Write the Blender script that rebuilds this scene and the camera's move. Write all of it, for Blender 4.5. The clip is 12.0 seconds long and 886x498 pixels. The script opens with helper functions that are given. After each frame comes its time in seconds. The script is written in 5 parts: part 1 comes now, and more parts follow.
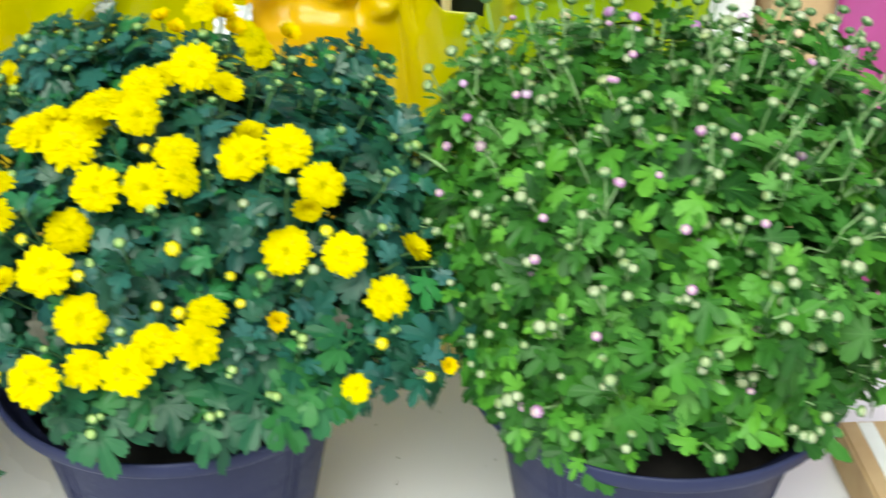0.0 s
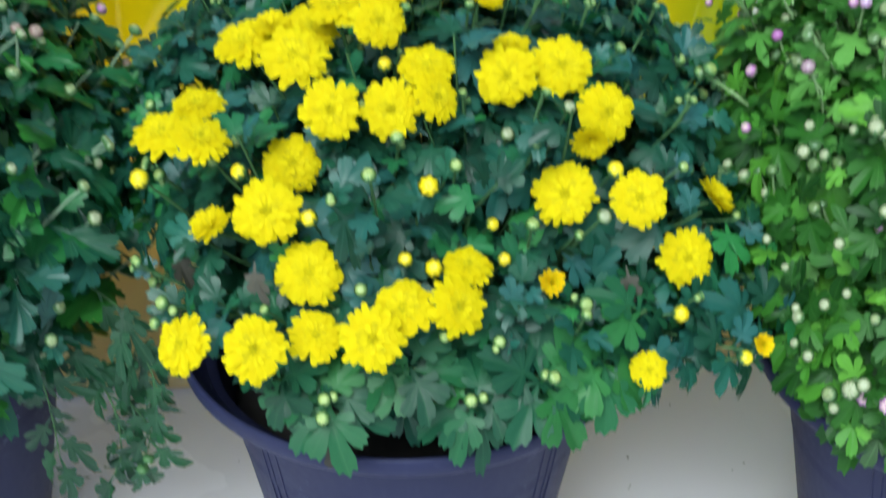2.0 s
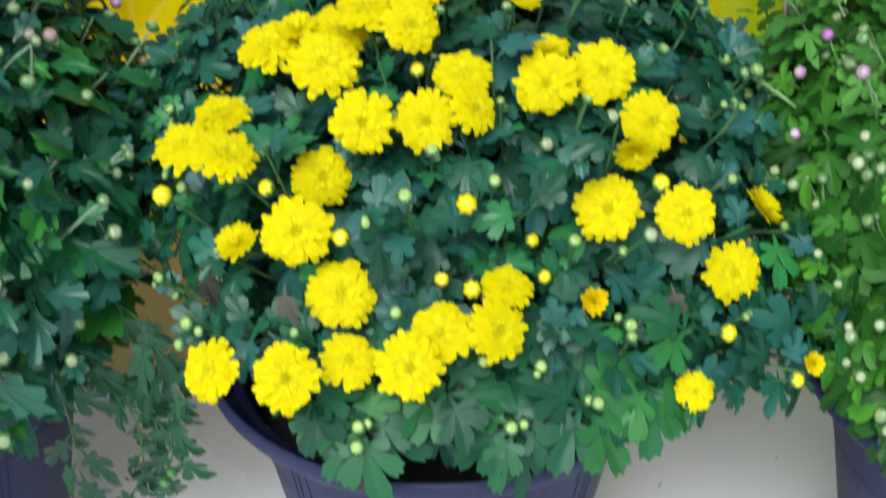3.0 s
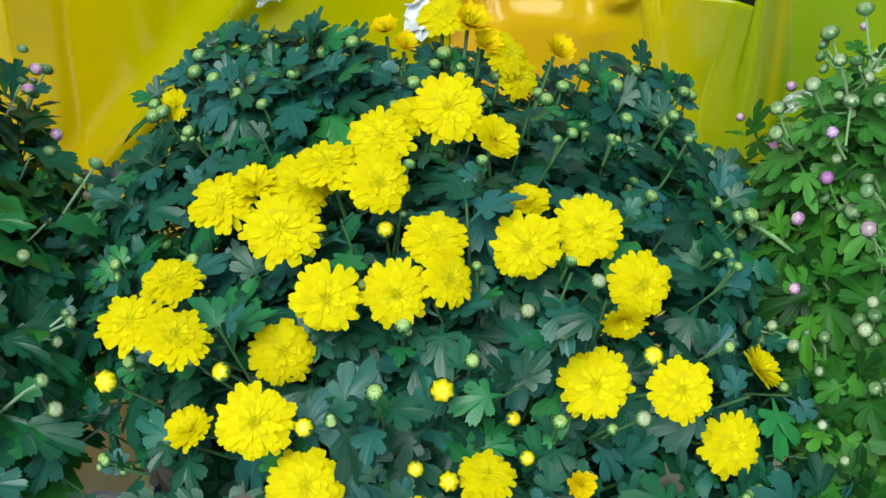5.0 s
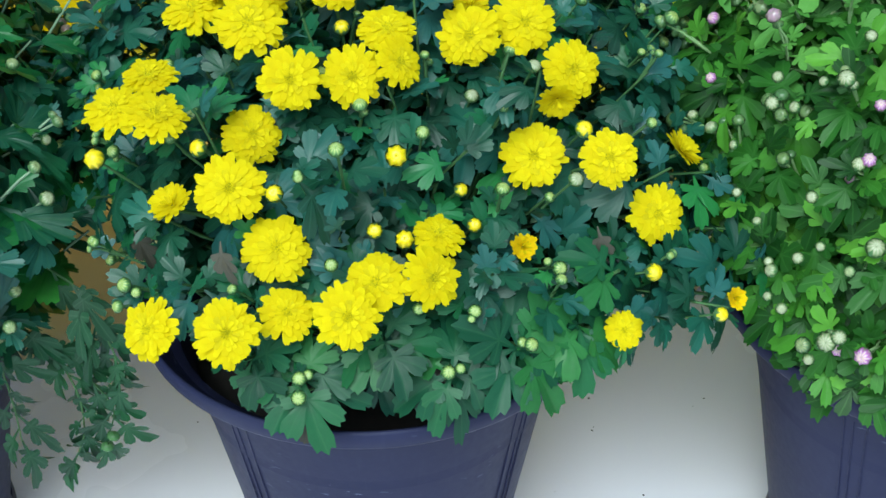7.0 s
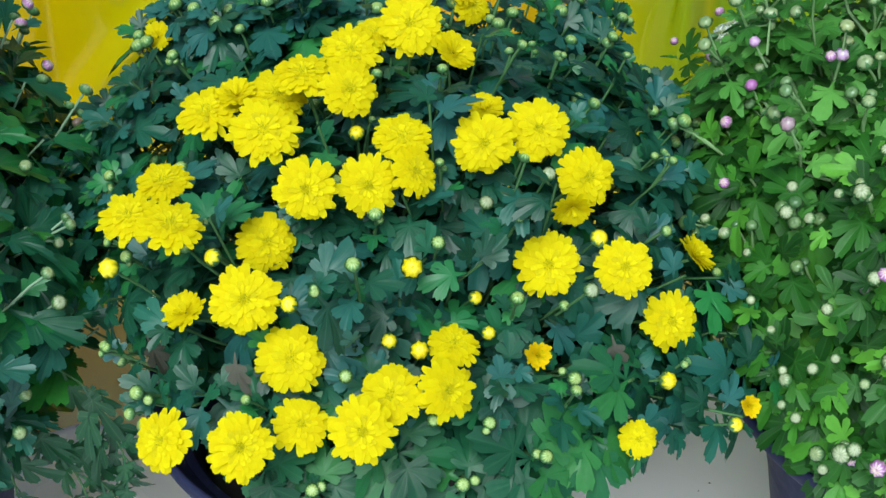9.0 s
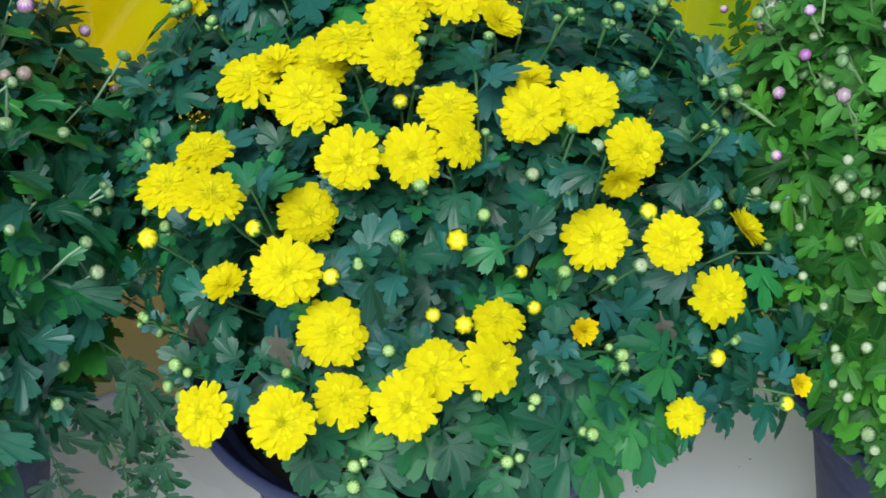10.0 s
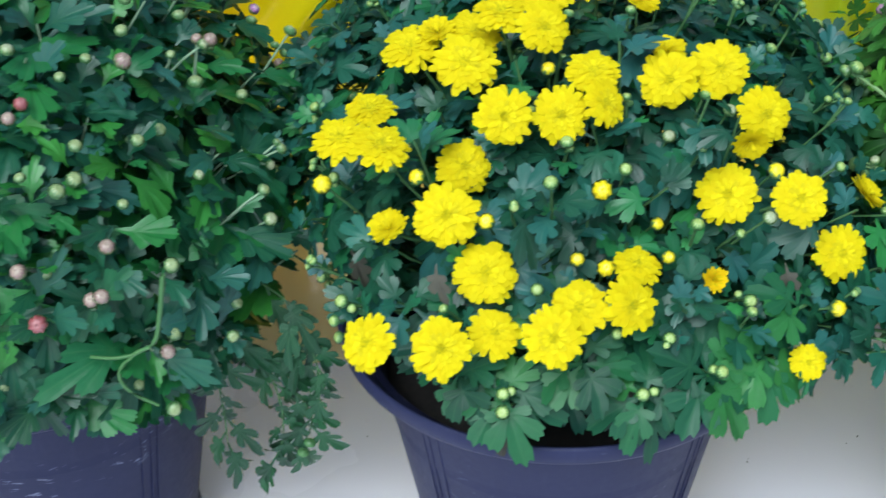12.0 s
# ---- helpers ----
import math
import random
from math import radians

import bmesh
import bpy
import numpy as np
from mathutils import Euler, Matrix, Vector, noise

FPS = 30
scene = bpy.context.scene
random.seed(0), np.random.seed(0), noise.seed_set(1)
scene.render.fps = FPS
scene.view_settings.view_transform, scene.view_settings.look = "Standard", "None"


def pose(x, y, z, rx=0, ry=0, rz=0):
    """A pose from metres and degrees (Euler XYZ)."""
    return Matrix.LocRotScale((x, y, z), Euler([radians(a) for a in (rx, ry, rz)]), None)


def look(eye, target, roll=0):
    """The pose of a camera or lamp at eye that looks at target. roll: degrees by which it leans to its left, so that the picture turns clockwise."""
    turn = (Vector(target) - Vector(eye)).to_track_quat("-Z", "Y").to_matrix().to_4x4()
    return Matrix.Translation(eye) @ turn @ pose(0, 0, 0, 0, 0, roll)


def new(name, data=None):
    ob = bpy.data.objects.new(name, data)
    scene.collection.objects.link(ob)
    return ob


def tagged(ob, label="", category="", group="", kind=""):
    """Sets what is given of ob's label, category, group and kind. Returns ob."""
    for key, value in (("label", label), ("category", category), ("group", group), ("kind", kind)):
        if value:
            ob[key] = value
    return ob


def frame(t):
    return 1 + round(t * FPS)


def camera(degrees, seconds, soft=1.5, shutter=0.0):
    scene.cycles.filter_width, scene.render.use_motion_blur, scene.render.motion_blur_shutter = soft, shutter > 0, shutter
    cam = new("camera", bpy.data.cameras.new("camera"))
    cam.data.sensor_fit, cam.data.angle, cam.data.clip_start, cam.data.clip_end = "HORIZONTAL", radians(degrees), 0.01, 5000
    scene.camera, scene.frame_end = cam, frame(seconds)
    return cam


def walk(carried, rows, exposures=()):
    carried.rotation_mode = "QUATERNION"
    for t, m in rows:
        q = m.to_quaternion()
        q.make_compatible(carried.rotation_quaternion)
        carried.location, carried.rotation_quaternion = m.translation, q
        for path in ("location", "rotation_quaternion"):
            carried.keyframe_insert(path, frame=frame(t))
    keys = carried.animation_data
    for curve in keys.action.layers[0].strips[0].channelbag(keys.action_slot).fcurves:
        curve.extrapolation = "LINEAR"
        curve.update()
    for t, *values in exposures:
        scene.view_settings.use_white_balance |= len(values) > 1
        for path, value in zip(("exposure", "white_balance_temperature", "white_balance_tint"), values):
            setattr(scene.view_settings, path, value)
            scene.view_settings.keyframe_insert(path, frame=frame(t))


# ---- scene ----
cam = camera(36, 12.0, soft=1.5, shutter=0.36)
PATH = [
    (0, (0.1446, -1.0487, 1.0199), (0.2077, -0.1945, 0.5038), 0.91),
    (0.1, (0.1183, -1.0464, 1.0219), (0.1747, -0.1893, 0.5098), 0.55),
    (0.3, (0.0658, -1.0417, 1.0260), (0.1124, -0.1811, 0.5189), 0.34),
    (0.5, (0.0133, -1.0371, 1.0301), (0.0454, -0.1767, 0.5215), 0.16),
    (0.7, (-0.0366, -1.0325, 1.0263), (-0.0179, -0.1696, 0.5212), -0.11),
    (1, (-0.0782, -1.0128, 1.0133), (-0.0804, -0.1497, 0.5083), -0.58),
    (1.2, (-0.0829, -0.9986, 0.9959), (-0.0891, -0.1359, 0.4902), -0.87),
    (1.5, (-0.0672, -0.9436, 0.9431), (-0.0734, -0.0814, 0.4367), -0.52),
    (1.8, (-0.0138, -0.8874, 0.9047), (-0.0155, -0.0190, 0.4089), -0.27),
    (2, (0.0124, -0.8594, 0.8685), (0.0082, -0.0051, 0.3489), -0.29),
    (2.3, (0.0167, -0.8411, 0.8467), (0.0274, -0.0147, 0.2837), 0.10),
    (2.5, (0.0185, -0.8356, 0.8459), (0.0185, -0.0164, 0.2723), 0.00),
    (2.8, (0.0013, -0.8168, 0.8642), (-0.0051, 0.0015, 0.2895), -0.56),
    (3, (-0.0095, -0.8006, 0.8885), (-0.0152, 0.0303, 0.3321), -0.49),
    (3.2, (-0.0181, -0.7932, 0.9084), (-0.0176, 0.0438, 0.3611), -0.63),
    (3.5, (-0.0176, -0.7631, 0.9288), (-0.0176, 0.0693, 0.3746), -0.73),
    (3.7, (-0.0171, -0.7513, 0.9417), (-0.0154, 0.0815, 0.3881), -0.68),
    (5.3, (-0.0139, -0.6790, 0.9260), (0.0094, 0.1499, 0.3672), -0.13),
    (5.5, (-0.0176, -0.7053, 0.9171), (0.0045, 0.1175, 0.3492), -0.23),
    (6, (-0.0222, -0.7664, 0.9151), (0.0039, 0.0559, 0.3466), -0.24),
    (6.2, (-0.0198, -0.7829, 0.9090), (0.0097, 0.0422, 0.3448), -0.35),
    (6.5, (-0.0183, -0.7969, 0.8967), (0.0172, 0.0233, 0.3259), -0.41),
    (7, (-0.0156, -0.8229, 0.8889), (0.0345, -0.0060, 0.3143), -0.62),
    (7.2, (-0.0155, -0.8198, 0.8993), (0.0402, -0.0023, 0.3260), -0.78),
    (7.5, (-0.0192, -0.8134, 0.9217), (0.0408, 0.0121, 0.3605), -0.81),
    (9.3, (-0.0287, -0.7920, 0.9262), (0.0274, 0.0388, 0.3725), 0.19),
    (9.5, (-0.0280, -0.7900, 0.9260), (0.0220, 0.0380, 0.3675), -0.04),
    (10, (-0.0385, -0.7758, 0.9186), (-0.0011, 0.0423, 0.3448), -0.28),
    (10.2, (-0.0304, -0.7758, 0.9172), (-0.0079, 0.0443, 0.3455), -0.56),
    (10.5, (-0.0130, -0.7676, 0.9207), (0.0051, 0.0472, 0.3413), -0.44),
    (10.7, (0.0018, -0.7664, 0.9142), (-0.0048, 0.0501, 0.3369), -1.19),
    (11, (0.0059, -0.7781, 0.9201), (-0.0093, 0.0353, 0.3385), -0.99),
    (11.5, (-0.0205, -0.8322, 0.9281), (-0.0428, -0.0134, 0.3544), -1.12),
    (11.7, (-0.0420, -0.8518, 0.9203), (-0.0675, -0.0216, 0.3635), -1.33),
    (12, (-0.0826, -0.8741, 0.9207), (-0.1058, -0.0413, 0.3677), -1.40),
]
walk(cam, [(t, look(e, g, r)) for t, e, g, r in PATH], exposures=[(0.0, 1.26, 7500, -6), (0.5, 0.89, 7700, -8), (1.0, 0.79, 7400, -9), (1.5, 0.99, 6900, -6), (2.5, 1.02, 6200, 4), (3.5, 1.08, 7350, -4), (5.5, 0.91, 6350, -6), (6.5, 0.96, 5950, -4), (7.5, 0.88, 6650, -6), (9.5, 0.94, 6450, -3), (11.0, 0.98, 6400, -1), (12.0, 1.03, 6250, 3)])

# ---- light: bright open shade, the sky's light comes from the front ----
world = bpy.data.worlds.new("sky")
scene.world = world
world.use_nodes = True
wn = world.node_tree.nodes
sky = wn.new("ShaderNodeTexSky")
sky.sky_type = 'NISHITA'
sky.sun_disc = False
sky.sun_elevation = radians(46)
sky.sun_rotation = radians(195)
world.node_tree.links.new(sky.outputs[0], wn["Background"].inputs[0])
wn["Background"].inputs[1].default_value = 0.12
sun = new("sun", bpy.data.lights.new("sun", 'SUN'))
sun.data.energy = 2.5
sun.data.angle = radians(40)
sun.data.color = (0.89, 0.945, 1.0)
sun.matrix_world = look((-0.65, -1.8, 2.7), (0, 0, 0))


# ---- materials ----
def material(name, rough=0.5):
    m = bpy.data.materials.new(name)
    m.use_nodes = True
    b = m.node_tree.nodes["Principled BSDF"]
    b.inputs["Roughness"].default_value = rough
    return m, m.node_tree.nodes, m.node_tree.links, b


def ramp(nodes, stops):
    r = nodes.new("ShaderNodeValToRGB")
    while len(r.color_ramp.elements) < len(stops):
        r.color_ramp.elements.new(0.5)
    for e, (p, c) in zip(r.color_ramp.elements, stops):
        e.position, e.color = p, (*c, 1)
    return r


def math_node(nodes, links, op, a, b=None, c=None):
    n = nodes.new("ShaderNodeMath")
    n.operation = op
    for i, v in enumerate((a, b, c)):
        if v is None:
            continue
        if isinstance(v, (int, float)):
            n.inputs[i].default_value = v
        else:
            links.new(v, n.inputs[i])
    return n.outputs[0]


def mix_color(nodes, links, fac, a, b, mode='MIX'):
    n = nodes.new("ShaderNodeMix")
    n.data_type, n.blend_type = 'RGBA', mode
    for socket, v in ((n.inputs[0], fac), (n.inputs[6], a), (n.inputs[7], b)):
        if isinstance(v, (int, float)):
            socket.default_value = v
        elif isinstance(v, tuple):
            socket.default_value = (*v, 1)
        else:
            links.new(v, socket)
    return n.outputs[2]


def noise_node(nodes, links, scale, detail=3.0, coords="Object"):
    t = nodes.new("ShaderNodeTexCoord")
    n = nodes.new("ShaderNodeTexNoise")
    n.inputs["Scale"].default_value, n.inputs["Detail"].default_value = scale, detail
    links.new(t.outputs[coords], n.inputs["Vector"])
    return n.outputs[0]


def bump(nodes, links, b, height, strength, distance=0.002):
    n = nodes.new("ShaderNodeBump")
    n.inputs["Strength"].default_value, n.inputs["Distance"].default_value = strength, distance
    links.new(height, n.inputs["Height"])
    links.new(n.outputs[0], b.inputs["Normal"])


def piece_random(nodes, links):
    o, g = nodes.new("ShaderNodeObjectInfo"), nodes.new("ShaderNodeNewGeometry")
    s = math_node(nodes, links, 'ADD', o.outputs["Random"], g.outputs["Random Per Island"])
    return math_node(nodes, links, 'FRACT', s)


def leaf_material(name, stops, rough, vein, sheen=0.5):
    """Colour by a ramp from leaf to leaf; ribs, swelling and blotches along each leaf."""
    m, n, l, b = material(name, rough)
    r = ramp(n, stops)
    dark, light = stops[0][1], stops[-1][1]
    each = piece_random(n, l)
    l.new(each, r.inputs[0])
    uv = n.new("ShaderNodeUVMap")
    sep = n.new("ShaderNodeSeparateXYZ")
    l.new(uv.outputs[0], sep.inputs[0])
    side = math_node(n, l, 'ABSOLUTE', sep.outputs[0])
    place = n.new("ShaderNodeNewGeometry")

    def blotch(scale, detail):
        t = n.new("ShaderNodeTexNoise")
        t.inputs["Scale"].default_value, t.inputs["Detail"].default_value = scale, detail
        l.new(place.outputs["Position"], t.inputs["Vector"])
        return t.outputs[0]
    rib = math_node(n, l, 'LESS_THAN', side, 0.011)
    slant = math_node(n, l, 'SUBTRACT', sep.outputs[1], math_node(n, l, 'MULTIPLY', side, 0.9))
    wave = math_node(n, l, 'PINGPONG', slant, 0.11)
    lines = math_node(n, l, 'LESS_THAN', wave, 0.004)
    veins = math_node(n, l, 'MAXIMUM', rib, math_node(n, l, 'MULTIPLY', lines, 0.25))
    patch, swell = blotch(240.0, 4.0), blotch(60.0, 2.0)
    c = mix_color(n, l, math_node(n, l, 'MULTIPLY', patch, 0.40), r.outputs[0], dark)
    c = mix_color(n, l, math_node(n, l, 'MULTIPLY', veins, 0.20), c, vein)
    l.new(c, b.inputs["Base Color"])
    h = math_node(n, l, 'ADD', math_node(n, l, 'MULTIPLY', wave, 0.05), math_node(n, l, 'MULTIPLY', patch, 0.05))
    h = math_node(n, l, 'ADD', h, math_node(n, l, 'MULTIPLY', swell, 0.9))
    h = math_node(n, l, 'ADD', h, math_node(n, l, 'MULTIPLY', math_node(n, l, 'SMOOTH_MIN', side, 0.06, 0.03), 0.6))
    bump(n, l, b, h, 0.20, 0.003)
    b.inputs["Specular IOR Level"].default_value = sheen
    l.new(math_node(n, l, 'ADD', rough - 0.08, math_node(n, l, 'MULTIPLY', swell, 0.16)), b.inputs["Roughness"])
    tr = n.new("ShaderNodeBsdfTranslucent")
    l.new(mix_color(n, l, 0.5, c, tuple(x * 1.4 for x in light)), tr.inputs[0])
    mx = n.new("ShaderNodeMixShader")
    mx.inputs[0].default_value = 0.12
    l.new(b.outputs[0], mx.inputs[1])
    l.new(tr.outputs[0], mx.inputs[2])
    l.new(mx.outputs[0], n["Material Output"].inputs[0])
    return m


def soft_material(name, stops, rough=0.5, scale=120, glow=0.25, by_height=False):
    """A thin plant tissue, coloured by a ramp and letting some light through."""
    m, n, l, b = material(name, rough)
    r = ramp(n, stops)
    if by_height:
        t = n.new("ShaderNodeTexCoord")
        sep = n.new("ShaderNodeSeparateXYZ")
        l.new(t.outputs["Generated"], sep.inputs[0])
        v = sep.outputs[2]
        nz = noise_node(n, l, scale)
        v = math_node(n, l, 'ADD', v, math_node(n, l, 'MULTIPLY', math_node(n, l, 'SUBTRACT', nz, 0.5), 0.25))
        so = n.new("ShaderNodeSeparateXYZ")
        l.new(t.outputs["Object"], so.inputs[0])
        turn = math_node(n, l, 'ARCTAN2', so.outputs[1], so.outputs[0])
        ribs = math_node(n, l, 'COSINE', math_node(n, l, 'MULTIPLY', turn, 11.0))
        v = math_node(n, l, 'ADD', v, math_node(n, l, 'MULTIPLY', ribs, 0.15))
    else:
        nz = noise_node(n, l, scale)
        v = math_node(n, l, 'ADD', math_node(n, l, 'MULTIPLY', piece_random(n, l), 0.6), math_node(n, l, 'MULTIPLY', nz, 0.4))
    l.new(v, r.inputs[0])
    l.new(r.outputs[0], b.inputs["Base Color"])
    b.inputs["Specular IOR Level"].default_value = 0.6 if by_height else 0.2
    if by_height:
        b.inputs["Roughness"].default_value = 0.3
    bump(n, l, b, noise_node(n, l, scale * 3), 0.2, 0.0008)
    tr = n.new("ShaderNodeBsdfTranslucent")
    l.new(r.outputs[0], tr.inputs[0])
    mx = n.new("ShaderNodeMixShader")
    mx.inputs[0].default_value = glow
    l.new(b.outputs[0], mx.inputs[1])
    l.new(tr.outputs[0], mx.inputs[2])
    l.new(mx.outputs[0], n["Material Output"].inputs[0])
    return m


LEAF_YELLOW = leaf_material("leaf_bluegreen", [(0.0, (0.006, 0.036, 0.021)), (0.35, (0.012, 0.073, 0.037)), (0.6, (0.014, 0.086, 0.062)), (0.8, (0.027, 0.112, 0.106)), (0.86, (0.017, 0.120, 0.044)), (1.0, (0.030, 0.190, 0.042))], 0.40, (0.05, 0.14, 0.09), 0.34)
LEAF_FRONT = leaf_material("leaf_green", [(0.0, (0.006, 0.040, 0.020)), (0.5, (0.012, 0.074, 0.034)), (0.8, (0.018, 0.105, 0.034)), (1.0, (0.032, 0.155, 0.032))], 0.44, (0.04, 0.13, 0.05), 0.24)
LEAF_LEFT = leaf_material("leaf_deepgreen", [(0.0, (0.005, 0.034, 0.017)), (0.30, (0.010, 0.068, 0.035)), (0.50, (0.024, 0.094, 0.078)), (0.62, (0.012, 0.095, 0.034)), (0.85, (0.022, 0.150, 0.028)), (1.0, (0.050, 0.23, 0.032))], 0.36, (0.05, 0.13, 0.05), 0.28)
LEAF_DRY = leaf_material("leaf_dry", [(0.0, (0.035, 0.034, 0.024)), (1.0, (0.085, 0.080, 0.062))], 0.6, (0.10, 0.09, 0.07), 0.2)
LEAF_LIMP = leaf_material("leaf_limp", [(0.0, (0.006, 0.034, 0.014)), (0.6, (0.012, 0.066, 0.026)), (1.0, (0.022, 0.10, 0.034))], 0.50, (0.10, 0.18, 0.10), 0.3)
LEAF_RIGHT = leaf_material("leaf_freshgreen", [(0.0, (0.007, 0.038, 0.006)), (0.5, (0.024, 0.108, 0.012)), (0.78, (0.054, 0.200, 0.020)), (1.0, (0.115, 0.32, 0.034))], 0.46, (0.08, 0.22, 0.05), 0.18)
LEAF_YOUNG = leaf_material("leaf_young", [(0.0, (0.018, 0.080, 0.012)), (0.5, (0.050, 0.175, 0.026)), (1.0, (0.120, 0.310, 0.060))], 0.5, (0.12, 0.28, 0.07), 0.18)
PETAL = soft_material("petal_yellow", [(0.0, (0.69, 0.56, 0.003)), (0.5, (0.76, 0.64, 0.004)), (1.0, (0.79, 0.69, 0.006))], 0.8, 160, 0.5)
CENTRE = soft_material("petal_inner", [(0.0, (0.46, 0.38, 0.005)), (0.45, (0.66, 0.55, 0.003)), (1.0, (0.76, 0.65, 0.005))], 0.8, 300, 0.35)
CENTRE_GREEN = soft_material("petal_inner_green", [(0.0, (0.30, 0.30, 0.006)), (0.5, (0.58, 0.50, 0.004)), (1.0, (0.80, 0.68, 0.005))], 0.8, 300, 0.3)
PETAL_DEEP = soft_material("petal_deep", [(0.0, (0.74, 0.50, 0.003)), (0.5, (0.80, 0.58, 0.004)), (1.0, (0.82, 0.65, 0.006))], 0.8, 160, 0.4)
BUD_ORANGE = soft_material("bud_orange", [(0.0, (0.14, 0.28, 0.04)), (0.45, (0.50, 0.44, 0.02)), (0.7, (0.76, 0.63, 0.008)), (1.0, (0.76, 0.58, 0.006))], 0.5, 200, 0.15, True)
BUD_YELLOW = soft_material("bud_yellow", [(0.0, (0.14, 0.28, 0.04)), (0.5, (0.40, 0.44, 0.03)), (0.75, (0.70, 0.60, 0.012)), (1.0, (0.76, 0.58, 0.008))], 0.5, 200, 0.15, True)
BUD_GREEN = soft_material("bud_green", [(0.0, (0.04, 0.11, 0.035)), (0.6, (0.09, 0.19, 0.07)), (0.85, (0.15, 0.24, 0.10)), (1.0, (0.28, 0.33, 0.14))], 0.5, 250, 0.15, True)
BUD_DULL = soft_material("bud_dull", [(0.0, (0.030, 0.10, 0.035)), (0.6, (0.08, 0.20, 0.055)), (0.88, (0.17, 0.30, 0.08)), (1.0, (0.36, 0.44, 0.13))], 0.45, 250, 0.12, True)
BUD_PALE = soft_material("bud_pale", [(0.0, (0.07, 0.16, 0.05)), (0.55, (0.14, 0.23, 0.08)), (0.85, (0.23, 0.30, 0.14)), (1.0, (0.36, 0.38, 0.24))], 0.55, 250, 0.15, True)
BUD_PINK = soft_material("bud_pink", [(0.0, (0.14, 0.22, 0.10)), (0.45, (0.34, 0.28, 0.26)), (0.62, (0.36, 0.11, 0.32)), (0.84, (0.42, 0.18, 0.44)), (0.95, (0.60, 0.48, 0.58)), (1.0, (0.60, 0.46, 0.30))], 0.55, 250, 0.15, True)
BUD_MAUVE = soft_material("bud_mauve", [(0.0, (0.10, 0.18, 0.07)), (0.45, (0.20, 0.22, 0.12)), (0.70, (0.22, 0.13, 0.12)), (0.88, (0.26, 0.16, 0.15)), (1.0, (0.34, 0.28, 0.20))], 0.6, 250, 0.15, True)
BUD_RED = soft_material("bud_red", [(0.0, (0.10, 0.16, 0.07)), (0.4, (0.20, 0.09, 0.07)), (0.65, (0.24, 0.045, 0.05)), (1.0, (0.30, 0.11, 0.11))], 0.55, 250, 0.15, True)
STEM_DARK = soft_material("stem_green", [(0.0, (0.030, 0.085, 0.030)), (1.0, (0.075, 0.16, 0.06))], 0.55, 80, 0.05)
SEPAL = soft_material("sepal", [(0.0, (0.035, 0.11, 0.035)), (0.6, (0.08, 0.18, 0.065)), (1.0, (0.14, 0.25, 0.11))], 0.4, 300, 0.12)
STEM_GREY = soft_material("stem_downy", [(0.0, (0.13, 0.22, 0.13)), (1.0, (0.26, 0.36, 0.24))], 0.6, 80, 0.05)
STEM_PALE = soft_material("stem_pale", [(0.0, (0.15, 0.27, 0.10)), (1.0, (0.27, 0.40, 0.19))], 0.55, 80, 0.05)


def pot_material(name, wear=0.0):
    m, n, l, b = material(name, 0.42)
    big, fine = noise_node(n, l, 7, 4), noise_node(n, l, 160, 5)
    r = ramp(n, [(0.3, (0.013, 0.015, 0.042)), (0.7, (0.018, 0.021, 0.056))])
    l.new(big, r.inputs[0])
    t = n.new("ShaderNodeTexCoord")

    def worn(stretch, low, high, twist):
        mp = n.new("ShaderNodeMapping")
        mp.inputs["Scale"].default_value = stretch
        l.new(t.outputs["Object"], mp.inputs[0])
        sc = n.new("ShaderNodeTexNoise")
        sc.inputs["Scale"].default_value, sc.inputs["Detail"].default_value, sc.inputs["Distortion"].default_value = 1.0, 6.0, twist
        l.new(mp.outputs[0], sc.inputs["Vector"])
        edge = ramp(n, [(low, (0, 0, 0)), (high, (1, 1, 1))])
        l.new(sc.outputs[0], edge.inputs[0])
        return edge.outputs[0]
    where = worn((9, 9, 11), 0.52 - wear * 2, 0.64 - wear * 2, 0.0)
    scratch = math_node(n, l, 'MULTIPLY', worn((70, 70, 260), 0.65 - wear, 0.70 - wear, 0.8), where)
    streak = math_node(n, l, 'MULTIPLY', worn((140, 140, 8), 0.60, 0.80, 0.1), 0.022)
    haze = math_node(n, l, 'MULTIPLY', worn((12, 12, 6), 0.35, 0.8, 0.3), 0.014)
    dirt = math_node(n, l, 'ADD', math_node(n, l, 'MULTIPLY', scratch, 0.55), math_node(n, l, 'ADD', streak, haze))
    c = mix_color(n, l, math_node(n, l, 'MINIMUM', dirt, 0.8), r.outputs[0], (0.24, 0.26, 0.36))
    l.new(c, b.inputs["Base Color"])
    l.new(math_node(n, l, 'ADD', 0.38, math_node(n, l, 'MULTIPLY', fine, 0.2)), b.inputs["Roughness"])
    b.inputs["Specular IOR Level"].default_value = 0.13
    bump(n, l, b, fine, 0.12, 0.001)
    return m


